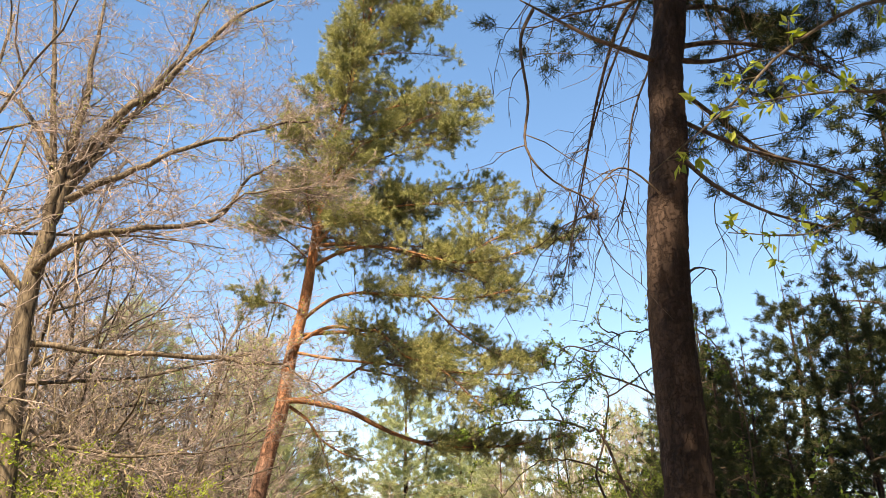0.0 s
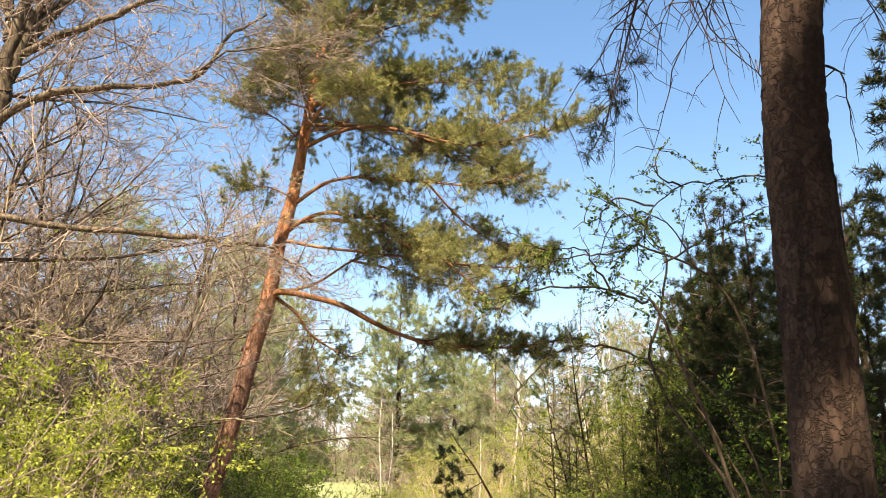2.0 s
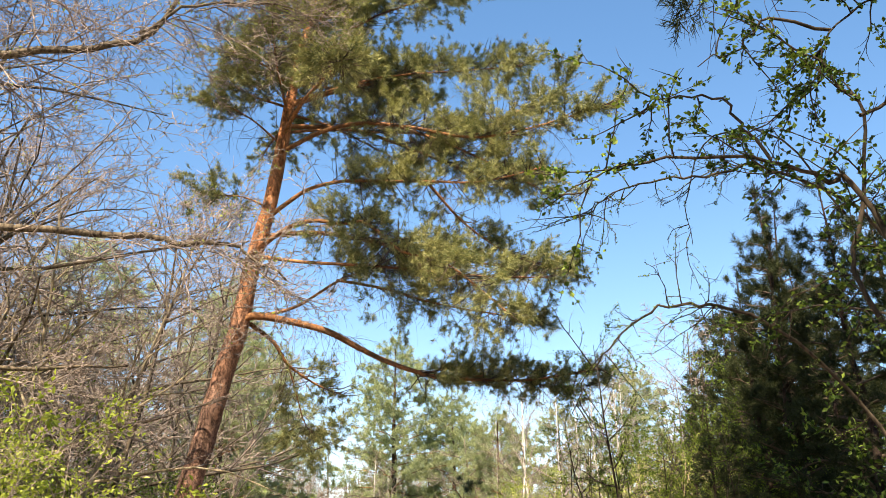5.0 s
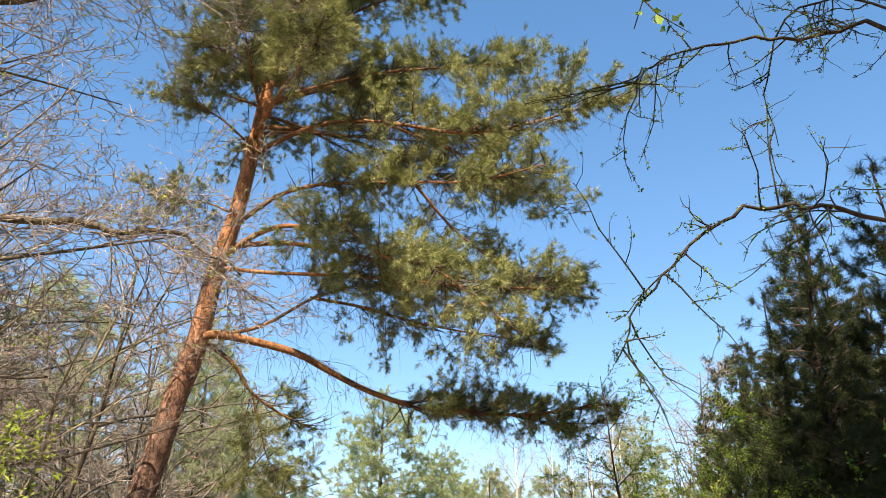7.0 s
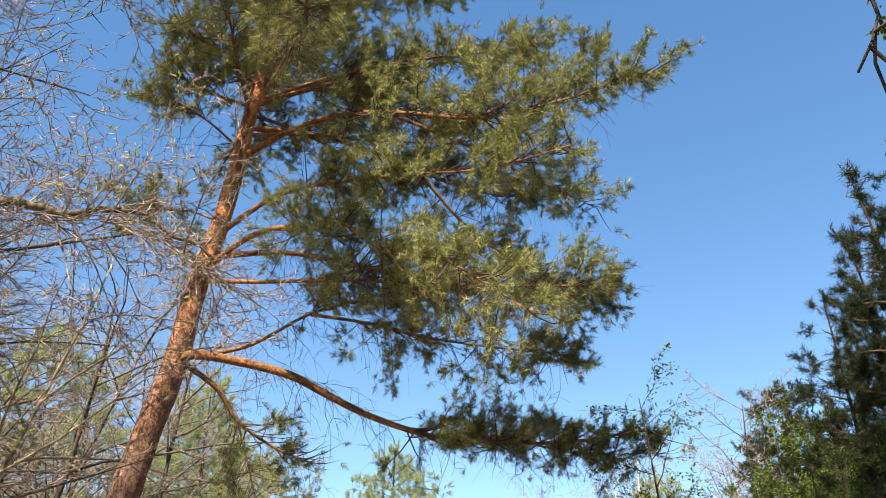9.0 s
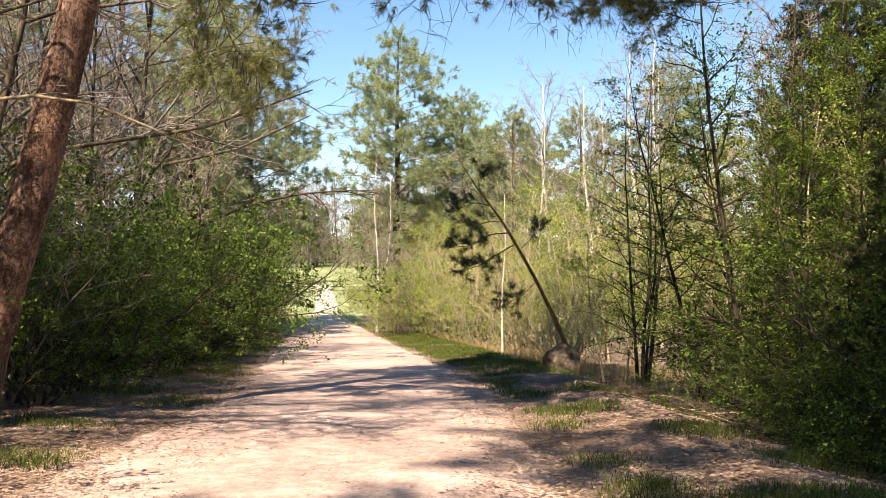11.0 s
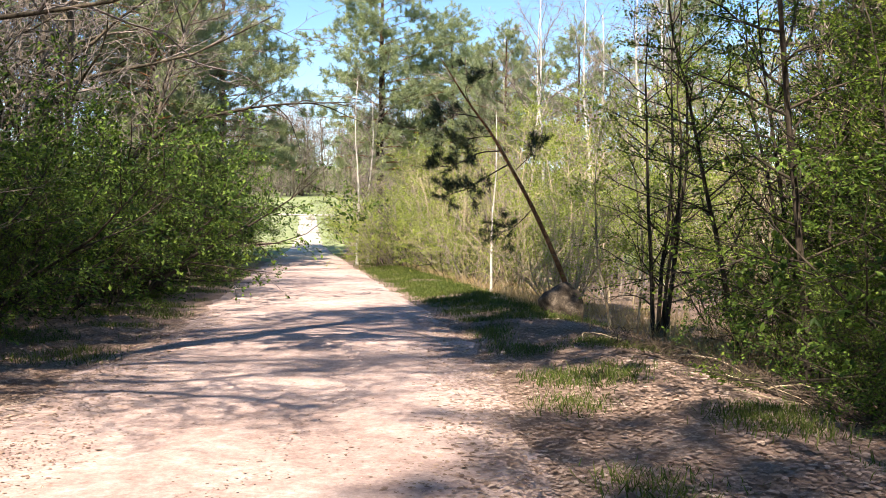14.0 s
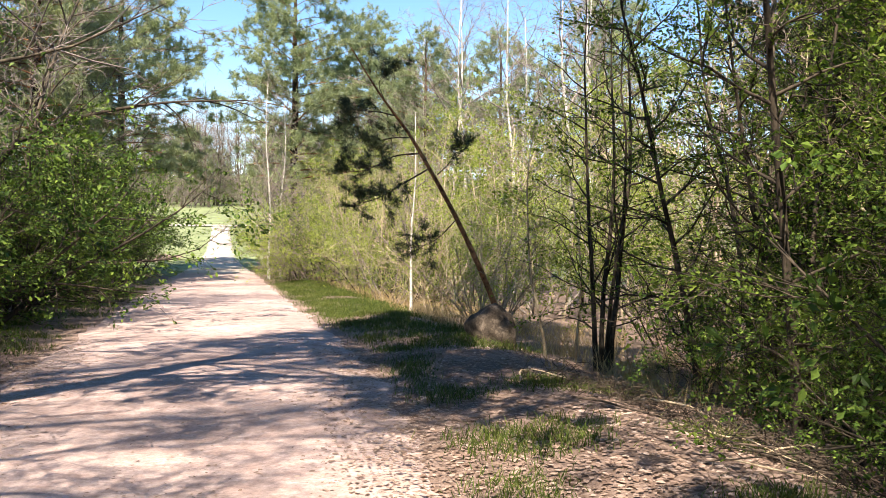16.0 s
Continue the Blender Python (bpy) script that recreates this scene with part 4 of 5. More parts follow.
for x, y, a, s, k in ((-8.6, 33.5, 40, 1.05, 0), (-9.3, 39.0, 90, 1.15, 1), (-8.1, 41.5, 150, 1.0, 0), (-9.0, 45.0, 210, 1.05, 1), (-9.6, 49.0, 10, 1.0, 0), (-10.3, 53.5, 60, 1.0, 1), (-11.0, 58.0, 120, 1.0, 0), (-11.9, 63.0, 250, 1.0, 1), (-12.6, 69.0, 310, 1.0, 0),
                      (-7.0, 30.4, 130, 0.62, 0), (-7.1, 34.2, 220, 0.72, 1), (-7.6, 38.6, 300, 0.8, 0), (-6.7, 28.2, 30, 0.5, 0), (-10.5, 35.0, 190, 1.2, 0), (-11.0, 41.5, 20, 1.25, 1), (-8.6, 29.6, 70, 1.0, 0)):
    placed((hedge_a, hedge_b)[k], x, y, a, s)
for x, y, a, s, k in ((-9.9, 50.5, 70, 1.1, 1), (-10.5, 54.5, 160, 1.1, 0), (-11.2, 58.5, 230, 1.1, 1), (-12.0, 63.0, 300, 1.1, 0), (-12.8, 67.0, 20, 1.1, 1), (-9.3, 46.0, 120, 1.1, 0), (-7.4, 38.4, 40, 1.3, 0), (-8.0, 42.4, 250, 1.3, 1)):
    placed((hedge_a, hedge_b)[k], x, y, a, s)
for x, y, a, s in ((-8.8, 26.0, 30, 1.35), (-8.1, 24.0, 120, 1.0), (-9.8, 23.0, 200, 1.35), (-10.5, 29.5, 90, 1.3), (-9.0, 21.0, 10, 1.0), (-12.5, 33.0, 45, 1.5)):
    placed(twiggy, x, y, a, s)
for k in range(10):
    x, y = rng.uniform(-20, -11), rng.uniform(22, 46)
    placed((twiggy, hedge_b)[k % 2], x, y, rng.uniform(0, 360), rng.uniform(0.9, 1.3))

young_a = make_tree("young_tree", (5.2, 30.5, ground_z(5.2, 30.5)), YOUNG, 7.0, 0.045, 51, "young tree with bright fresh green leaves", "young tree", M_DARKBARK, M_DARKBARK, M_LEAF, 0.052, 32.0, "young leafy trees", 2, leaf_lvl=1)
young_b = make_tree("young_tree", (6.6, 28.0, ground_z(6.6, 28.0)), YOUNG, 6.0, 0.04, 52, "young tree with yellowish green leaves", "young tree", M_PALE, M_PALE, M_LEAF_YELLOW, 0.075, 18.0, "young leafy trees", 2, leaf_lvl=1)
fork_tree = make_tree("forked_tree", (4.36, 33.8, ground_z(4.36, 33.8)), dict(YOUNG, kids=(16, 8), splay=0.18, gap=0.16, segs=(10, 6, 4), len=(0.34, 0.5), wob=(0.07, 0.16, 0.22)), 7.6, 0.05, 53, "slender forked tree with several dark stems and small leaves", "tree", M_DARKBARK, M_DARKBARK, M_LEAF, 0.06, 9.0, "", 4, leaf_lvl=1)
for x, y, a, s, k in ((4.15, 35.2, 10, 0.8, 1), (5.6, 27.6, 60, 0.85, 0), (5.0, 25.4, 120, 0.8, 0), (6.0, 24.0, 180, 0.6, 0), (7.4, 30.5, 240, 1.0, 1), (6.4, 33.0, 300, 1.0, 1), (8.0, 35.5, 30, 1.1, 1), (7.4, 40.5, 150, 1.05, 1),
                      (9.5, 38.0, 210, 1.1, 0), (4.0, 42.5, 270, 0.9, 1), (6.2, 45.0, 330, 1.0, 1), (8.8, 45.5, 45, 1.1, 1), (3.4, 48.5, 100, 0.9, 1), (5.6, 51.0, 160, 1.0, 1), (9.0, 52.0, 220, 1.1, 0), (11.5, 42.0, 280, 1.2, 1), (12.0, 48.0, 340, 1.2, 0),
                      (9.8, 31.5, 15, 1.15, 0), (11.0, 36.0, 75, 1.2, 0), (5.6, 21.2, 20, 0.7, 0), (6.2, 26.6, 50, 0.8, 0), (7.2, 28.8, 170, 1.15, 0), (6.0, 30.2, 20, 0.95, 0), (8.6, 33.0, 80, 1.15, 0), (8.8, 27.2, 300, 1.1, 0), (13.5, 39.0, 130, 1.2, 0), (14.0, 30.0, 190, 1.2, 1), (10.0, 58.0, 20, 1.3, 1), (13.0, 56.0, 90, 1.3, 1), (7.0, 56.0, 140, 1.1, 1), (16.0, 46.0, 200, 1.3, 1), (6.8, 36.2, 250, 0.9, 1), (5.3, 28.7, 40, 1.2, 0), (6.2, 31.4, 110, 1.25, 0)):
    placed((young_a, young_b)[k], x, y, a, s * (1.0 if y < 33 else 1.1))

shrub_y = make_tree("hazel_shrub", (1.6, 52.0, ground_z(1.6, 52.0)), dict(SHRUB, splay=0.36, kids=(7, 5, 3), ang=(34, 44, 48), up=(0.05, 0.03, 0, 0), wob=(0.16, 0.22, 0.25, 0.25)), 4.6, 0.036, 61, "many-stemmed pale shrub with yellow-green leaves", "shrub", M_PALE, M_PALE, M_LEAF_YELLOW, 0.085, 6.0, "pale shrubs", 9)
for x, y, a, s in ((1.0, 56.0, 40, 0.95), (3.0, 46.5, 100, 0.7), (0.4, 61.0, 160, 1.1), (-0.4, 66.0, 220, 1.1), (3.4, 57.0, 280, 1.2), (1.8, 63.0, 340, 1.2), (-1.2, 71.0, 20, 1.0), (4.8, 63.0, 80, 1.2), (3.6, 40.5, 140, 0.7), (0.2, 70.0, 200, 1.2), (3.2, 37.6, 30, 0.5)):
    placed(shrub_y, x, y, a, s)
bright = make_tree("bright_bush", (-1.0, 60.0, ground_z(-1.0, 60.0)), dict(SHRUB, splay=0.7), 3.6, 0.035, 62, "bush in fresh yellow-green leaf beside the track", "bush", M_TWIG, M_TWIG, M_LEAF_YELLOW, 0.066, 24.0, "bright bushes", 7)
green = make_tree("green_bush", (5.6, 25.6, ground_z(5.6, 25.6)), dict(SHRUB, splay=0.6), 3.4, 0.03, 63, "loose bush with fresh green leaves at the wood edge", "bush", M_DARKBARK, M_DARKBARK, M_LEAF, 0.05, 26.0, "green bushes", 6)
for x, y, a, s in ((-1.9, 66.0, 60, 1.2), (0.4, 55.0, 160, 0.8), (1.6, 48.5, 250, 0.7), (6.6, 48.0, 20, 1.2), (4.6, 54.0, 100, 1.3), (9.0, 43.0, 200, 1.3), (11.0, 50.0, 300, 1.5), (8.0, 60.0, 45, 1.5)):
    placed(bright, x, y, a, s)
for x, y, a, s in ((-9.6, 27.4, 15, 1.0), (-11.6, 25.2, 105, 1.1), (-8.7, 22.4, 195, 0.8), (-13.4, 30.0, 285, 1.3), (-10.8, 21.4, 60, 0.9), (-14.5, 26.5, 150, 1.2)):
    placed(bright, x, y, a, s)
for x, y, a, s in ((-2.7, 63.0, 20, 0.45), (-2.4, 60.5, 110, 0.42), (-2.9, 67.5, 220, 0.5)):
    placed(bare_b, x, y, a, s)

for x, y, a, s in ((4.7, 24.9, 10, 0.36), (5.1, 26.6, 80, 0.45), (5.4, 28.8, 150, 0.5), (5.0, 31.4, 220, 0.4), (6.4, 29.6, 290, 0.7), (7.4, 27.2, 30, 0.8), (8.6, 30.8, 100, 1.0), (6.2, 33.4, 170, 0.6), (9.8, 34.0, 240, 1.2), (11.5, 30.0, 310, 1.3), (12.5, 37.0, 60, 1.4), (7.4, 38.6, 130, 0.9)):
    placed(green, x, y, a, s)
for x, y, a, s in ((-7.1, 36.6, 120, 0.75), (-7.7, 39.6, 200, 0.95), (-8.4, 43.0, 250, 1.0), (-9.0, 47.0, 195, 1.0), (-7.2, 32.4, 255, 0.7), (-6.7, 30.0, 30, 0.55), (-7.4, 28.4, 160, 0.75), (-10.0, 51.5, 315, 1.0), (-9.3, 56.0, 10, 0.9), (-10.1, 61.0, 100, 1.0), (-10.9, 66.0, 190, 1.0), (-11.6, 71.0, 280, 1.05)):
    placed(green, x, y, a, s)
for x, y, a, s in ((-8.4, 20.5, 20, 1.25), (-7.6, 18.0, 260, 0.95), (-9.2, 18.2, 160, 1.4), (-11.5, 19.6, 60, 1.5)):
    placed(bright, x, y, a, s)
for x, y, a, s in ((-9.8, 23.6, 140, 1.4), (-7.2, 22.6, 40, 0.95), (-10.6, 22.4, 300, 1.3)):
    placed(green, x, y, a, s)
for x, y, a, s in ((1.0, 53.6, 20, 0.8), (-0.6, 58.6, 80, 0.95), (2.2, 49.6, 140, 0.6), (-1.8, 64.0, 200, 1.2), (2.4, 57.5, 260, 1.3)):
    placed(green, x, y, a, s)
for x, y, a, s in ((-1.9, 61.0, 40, 0.62), (-2.7, 66.5, 100, 0.7), (-3.6, 74.0, 170, 0.7), (-2.2, 63.5, 20, 1.0), (-3.2, 70.0, 260, 1.1), (-4.4, 77.0, 330, 1.1), (0.6, 59.0, 100, 1.25), (2.6, 54.0, 10, 1.2)):
    placed(bright, x, y, a, s)
for x, y, a, s in ((7.3, 34.0, 130, 0.9), (9.2, 36.0, 310, 1.0)):
    placed(bare_b, x, y, a, s)
# Pines added as a dark backdrop behind the young leafy trees.
for x, y, a, s in ((9.6, 34.5, 20, 0.65), (11.4, 38.5, 90, 0.75), (13.0, 43.0, 160, 0.8), (9.2, 30.6, 230, 0.5), (11.0, 31.5, 300, 0.65)):
    placed(shade_pine, x, y, a, s)
for x, y, a, s in ((2.0, 54.5, 70, 1.15), (0.4, 63.5, 130, 1.2), (-0.9, 69.0, 210, 1.25), (3.2, 52.0, 310, 1.2), (4.6, 50.5, 20, 1.3), (6.8, 53.5, 90, 1.5), (9.4, 48.5, 160, 1.5), (11.5, 54.0, 230, 1.6), (3.6, 60.5, 300, 1.4), (8.5, 63.0, 40, 1.6), (13.5, 60.0, 110, 1.7), (1.6, 67.0, 170, 1.3)):
    placed(young_b, x, y, a, s)
birch = make_tree("birch", (7.6, 58.0, ground_z(7.6, 58.0)), dict(THIN, up=(0.03, 0.03, -0.02, -0.04)), 14.0, 0.10, 71, "slim white-stemmed birch with bare purplish twigs", "birch tree", M_BIRCH, M_TWIG, None, group="birches", limb_mat=M_TWIG)
for x, y, a, s in ((8.6, 52.0, 15, 1.0), (10.8, 57.0, 75, 1.15), (5.2, 60.0, 195, 1.05), (6.2, 64.0, 50, 1.1), (4.5, 70.0, 130, 1.1), (9.5, 66.0, 210, 1.1), (3.0, 80.0, 290, 1.0), (6.0, 90.0, 20, 1.1), (-3.7, 65.0, 80, 0.75), (-3.2, 66.2, 200, 0.7), (2.0, 44.0, 170, 0.42), (12.0, 60.0, 10, 1.1), (14.0, 52.0, 100, 1.0)):
    placed(birch, x, y, a, s)
for k in range(26):
    y = rng.uniform(62, 110)
    x = track_centre(y) + track_half(y) + rng.uniform(6, 34)
    placed(far_bare, x, y, rng.uniform(0, 360), rng.uniform(0.7, 1.0))
for k in range(14):
    placed(far_bare, rng.uniform(13, 26), rng.uniform(12, 60), rng.uniform(0, 360), rng.uniform(0.6, 0.9))
for k in range(16):
    y = rng.uniform(60, 84)
    placed(far_bare, track_centre(y) - rng.uniform(6, 30), y, rng.uniform(0, 360), rng.uniform(0.8, 1.1))
# undergrowth in the shade of the right-hand wood
for x, y, a, s in ((6.7, 22.8, 170, 0.9), (7.5, 25.6, 260, 1.1), (5.2, 9.6, 30, 0.75), (5.2, 16.0, 100, 0.7), (6.4, 13.4, 200, 0.9), (5.8, 19.6, 280, 0.7), (7.2, 18.6, 20, 1.0), (7.8, 12.0, 140, 1.0), (8.6, 22.2, 240, 1.0), (11.5, 24.5, 130, 1.2), (5.7, 23.4, 60, 0.55), (4.9, 25.4, 150, 0.42), (5.4, 27.4, 250, 0.5), (5.2, 23.0, 20, 0.45), (6.2, 25.2, 320, 0.7), (6.6, 28.4, 90, 0.7), (5.6, 29.8, 200, 0.45), (7.6, 30.4, 10, 0.8), (4.6, 24.0, 120, 0.32)):
    placed(hedge_a, x, y, a, s)
# wood along the top of the meadow
for k in range(150):
    y = rng.uniform(190, 260)
    placed(far_bare, -0.135 * (y - 18) + rng.uniform(-36, 30), y, rng.uniform(0, 360), rng.uniform(0.9, 1.7))
for k in range(16):
    y = rng.uniform(180, 240)
    placed(far_pine, -0.135 * (y - 18) + rng.uniform(-34, 26), y, rng.uniform(0, 360), rng.uniform(0.5, 0.9))
for k in range(24):
    y = rng.uniform(186, 200)
    placed(twiggy, -0.135 * (y - 18) - 34 + 2.8 * k, y, rng.uniform(0, 360), rng.uniform(1.5, 2.6))
for k in range(14):
    y = rng.uniform(196, 260)
    placed(bright if k % 2 else green, -0.135 * (y - 18) - 26 + 3.4 * k, y, rng.uniform(0, 360), rng.uniform(1.6, 2.6))

# ---- arching thorn branches over the right verge ----
def thorn(name, loc, arches, seed, label, per_m=9, size=0.03, bunch=4):
    rg = np.random.default_rng(seed)
    base = root(name, loc, label, "shrub", "hawthorns")
    o = np.array(loc)
    leaf = Acc()
    sprays = Acc()
    for pts, r in arches:
        line = smooth_line(pts, 4) - o + rg.normal(size=((len(pts) - 1) * 4 + 1, 3)) * 0.012
        acc = Acc()
        tube(acc, line, taper_radii(len(line), r, 0.003), 6)
        part("branch", acc.mesh("branch", M_DARKBARK), base)
        ln = np.linalg.norm(np.diff(line, axis=0), axis=1).sum()
        br = []
        for i in range(int(ln * 5)):
            p, d = along(line, 0.15 + 0.85 * rg.uniform())
            sd = unit(d * 0.5 + rg.normal(size=3) * 0.7 + np.array([0, 0, -0.25]))
            grow(br, rg, p, sd, rg.uniform(0.15, 0.7), 0.006, 0, dict(segs=(5, 3), wob=(0.2, 0.2), up=(-0.03, 0), tip=0.3, kids=(4,), ang=(50,), len=(0.4,), rad=(0.6,), taper=(0.2,)) | {"from": (0.2,)})
        for lvl, q, rad in br:
            tube(sprays, q, rad, 3)
        br.append((1, line[len(line) // 4:], None))
        P, D = twig_sites(br, 0, per_m, rg)
        P, D = np.repeat(P, bunch, 0), np.repeat(D, bunch, 0)
        leaf_cloud(leaf, P + rg.normal(size=P.shape) * size * 0.45, size, rg, 0.0, 0.7, D + rg.normal(size=D.shape) * 0.5)
    part("twigwork", sprays.mesh("twigwork", M_DARKBARK), base, "", "stuff")
    part("foliage", leaf.mesh("foliage", M_LEAF_DARK, False), base, "", "stuff")
    return base


g1, g2 = ground_z(3.4, 11.0), ground_z(4.0, 13.6)
thorn("hawthorn", (2.75, 10.7, g1), [
    ([(2.75, 10.7, g1 - 0.1), (2.6, 10.6, 1.6), (1.89, 10.6, 2.88), (1.97, 10.6, 3.45), (2.08, 10.6, 4.03), (1.89, 10.6, 4.34), (1.66, 10.6, 4.54), (1.32, 10.6, 4.91)], 0.02),
    ([(2.07, 10.6, 3.99), (2.54, 10.6, 4.29), (3.1, 10.6, 4.61)], 0.012),
    ([(2.75, 10.7, 1.4), (2.02, 10.6, 3.41), (1.81, 10.6, 3.6), (1.51, 10.6, 3.72), (0.94, 10.6, 3.73), (0.62, 10.6, 3.67), (0.44, 10.6, 3.54)], 0.02),
    ([(1.51, 10.6, 3.72), (1.36, 10.6, 3.96), (1.24, 10.6, 4.14), (0.99, 10.6, 4.12), (0.76, 10.6, 4.02)], 0.012),
    ([(3.2, 10.8, g1 - 0.1), (3.55, 10.8, 1.8), (3.78, 10.7, 3.2), (3.62, 10.6, 4.4), (3.19, 10.6, 4.9), (2.66, 10.6, 4.86), (2.31, 10.6, 4.81), (1.97, 10.6, 4.58), (1.86, 10.6, 4.28), (1.63, 10.6, 4.04)], 0.015),
    ([(2.31, 10.6, 4.81), (2.09, 10.6, 4.88), (2.04, 10.6, 5.11), (2.2, 10.6, 5.3)], 0.012),
    ([(1.97, 10.6, 4.58), (1.64, 10.6, 4.67), (1.43, 10.6, 4.45), (1.19, 10.6, 4.35)], 0.012),
    ([(2.9, 10.7, g1 - 0.1), (3.0, 11.0, 1.8), (2.6, 11.3, 2.9), (2.1, 11.6, 3.2), (1.6, 11.8, 3.1)], 0.016)], 81, "spreading hawthorn with dark twigs and tiny new leaves", 11, 0.034, 5)
thorn("hawthorn", (4.0, 13.6, g2), [
    ([(4.0, 13.6, g2 - 0.1), (4.1, 13.5, 2.4), (3.6, 13.2, 4.3), (2.53, 13, 4.91), (2.18, 13, 4.85), (1.8, 13, 4.8), (1.42, 13, 4.74), (1.14, 13, 4.63), (0.94, 13, 4.47)], 0.022),
    ([(4.0, 13.6, g2 - 0.1), (3.8, 13.5, 1.6), (3.0, 13.2, 3.0), (2.17, 12.9, 3.53), (1.75, 12.9, 3.62), (1.51, 12.9, 3.63), (1.26, 12.9, 3.51), (1.03, 12.9, 3.28), (0.84, 12.9, 3.07), (0.7, 12.9, 2.78)], 0.02),
    ([(3.3, 13.3, 4.6), (2.9, 13.4, 5.4), (2.3, 13.5, 5.5), (2.0, 13.5, 4.9), (1.95, 13.5, 4.4)], 0.012)], 82, "arching hawthorn hanging over the verge", 16, 0.016, 3)

# ---- leafy elder beside the start of the walk ----
ge = ground_z(3.0, 3.6)
elder = root("elder_bush", (3.0, 3.6, ge), "elder bush with bright green spring leaves on pale twigs", "bush")
o = np.array((3.0, 3.6, ge))
rg = np.random.default_rng(91)
leaf, tips = Acc(), Acc()
for pts, r in (([(3.0, 3.6, ge - 0.1), (2.9, 3.5, 2.6), (2.5, 3.4, 4.0), (2.18, 3.4, 4.26), (1.68, 3.4, 4.0), (1.37, 3.4, 3.7), (0.94, 3.4, 3.33)], 0.018),
               ([(3.0, 3.6, ge - 0.1), (3.1, 3.7, 2.4), (2.5, 3.6, 3.75), (2.08, 3.5, 3.8), (1.71, 3.4, 3.73), (1.32, 3.4, 3.66)], 0.014),
               ([(2.9, 3.5, 2.6), (2.6, 3.7, 3.4), (2.3, 3.9, 3.5), (1.9, 4.0, 3.3), (1.5, 4.1, 3.35)], 0.010),
               ([(2.5, 3.4, 4.0), (2.3, 3.6, 4.6), (2.0, 3.8, 4.9), (1.7, 3.9, 4.8)], 0.010)):
    line = smooth_line(pts, 4) - o
    acc = Acc()
    tube(acc, line, taper_radii(len(line), r, 0.003), 6)
    part("branch", acc.mesh("branch", M_BARK), elder)
    P, D = [], []
    for i in range(17):
        p, d = along(line, 0.5 + 0.5 * i / 17)
        sd = unit(d * 0.5 + rg.normal(size=3) * 0.7)
        e = p + sd * rg.uniform(0.05, 0.16)
        tube(tips, [p, e], [0.003, 0.002], 3)
        for _ in range(5):
            P.append(e + rg.normal(size=3) * 0.015)
            D.append(unit(sd + rg.normal(size=3) * 0.6))
    leaf_cloud(leaf, np.array(P), 0.065, rg, 0.15, 0.45, np.array(D))
part("twigwork", tips.mesh("twigwork", M_BARK), elder, "", "stuff")
part("foliage", leaf.mesh("foliage", M_LEAF_YELLOW, False), elder, "", "stuff")

# ---- leaning young pine by the boulder ----
SP = (3.2, 36.2, ground_z(3.2, 36.2))
sap_line = [(3.15, 36.2, SP[2] - 0.1), (3.02, 36.2, 0.39), (2.7, 36.2, 1.18), (2.26, 36.2, 2.1), (1.75, 36.2, 3.02), (1.35, 36.2, 3.68), (0.81, 36.2, 4.41), (0.27, 36.2, 5.26)]
limbs = []
limb([(1.75, 36.2, 3.02), (1.3, 36.1, 2.75), (0.8, 36.0, 2.45), (0.3, 35.9, 2.3)], 0.018, 0.3)
limb([(1.6, 36.2, 3.3), (1.1, 36.3, 3.25), (0.6, 36.4, 3.0), (0.2, 36.4, 2.95)], 0.018, 0.3)
limb([(1.1, 36.2, 4.0), (0.7, 36.1, 4.05), (0.35, 36.0, 3.9)], 0.014, 0.2)
limb([(1.9, 36.2, 2.9), (2.1, 36.1, 3.1), (2.3, 36.0, 3.4)], 0.012, 0.4)
limb([(0.9, 36.2, 4.3), (0.8, 36.2, 4.6), (0.95, 36.2, 4.9)], 0.010, 0.3)
limb([(2.3, 36.2, 2.1), (1.9, 36.1, 1.7), (1.5, 36.0, 1.5)], 0.012, 0.4)
limb([(1.4, 36.2, 3.6), (1.0, 36.0, 3.55), (0.6, 35.9, 3.4)], 0.012, 0.3)
make_pine("leaning_young_pine", SP, sap_line, [0.062, 0.056, 0.05, 0.044, 0.037, 0.03, 0.02, 0.009], limbs, "half-fallen young pine with shade-darkened needle clumps beside a boulder", (M_LIMB, M_DEAD, M_NEEDLE_HALF_SHADE), (20, 0.15, 0.009), seed=9, limb_parts=len(limbs), density=15.0, reach=0.85, shoots=8, sides=8)

# ---- boulder ----
def boulder(loc, size, seed, label):
    bm = bmesh.new()
    bmesh.ops.create_icosphere(bm, subdivisions=4, radius=1.0)
    o = Vector((seed * 3.1, 0, 0))
    for v in bm.verts:
        n = v.co.normalized()
        k = 1 + 0.28 * noise.noise(n * 1.3 + o) + 0.12 * noise.noise(n * 3.1 + o) + 0.04 * noise.noise(n * 8 + o)
        under = 1 - 0.2 * min(1.0, max(0.0, (0.25 - n.z) / 0.5))
        k *= 1 - 0.34 * max(0.0, n.dot(Vector((-0.55, -0.8, -0.15)))) ** 3
        k *= 1 - 0.22 * (1 - abs(n.z)) * max(0.0, n.z) * 2
        v.co = Vector((n.x * k * under * size[0], n.y * k * under * size[1], max(n.z * k, -0.6) * size[2]))
    me = bpy.data.meshes.new("boulder")
    bm.to_mesh(me)
    bm.free()
    me.polygons.foreach_set("use_smooth", np.full(len(me.polygons), True))
    me.materials.append(M_ROCK)
    ob = new("boulder", me)
    ob.location = loc
    return tagged(ob, label, "boulder")


boulder((2.75, 35.0, ground_z(2.75, 35.0) + 0.17), (0.5, 0.45, 0.5), 1, "weathered grey-brown boulder on the verge")

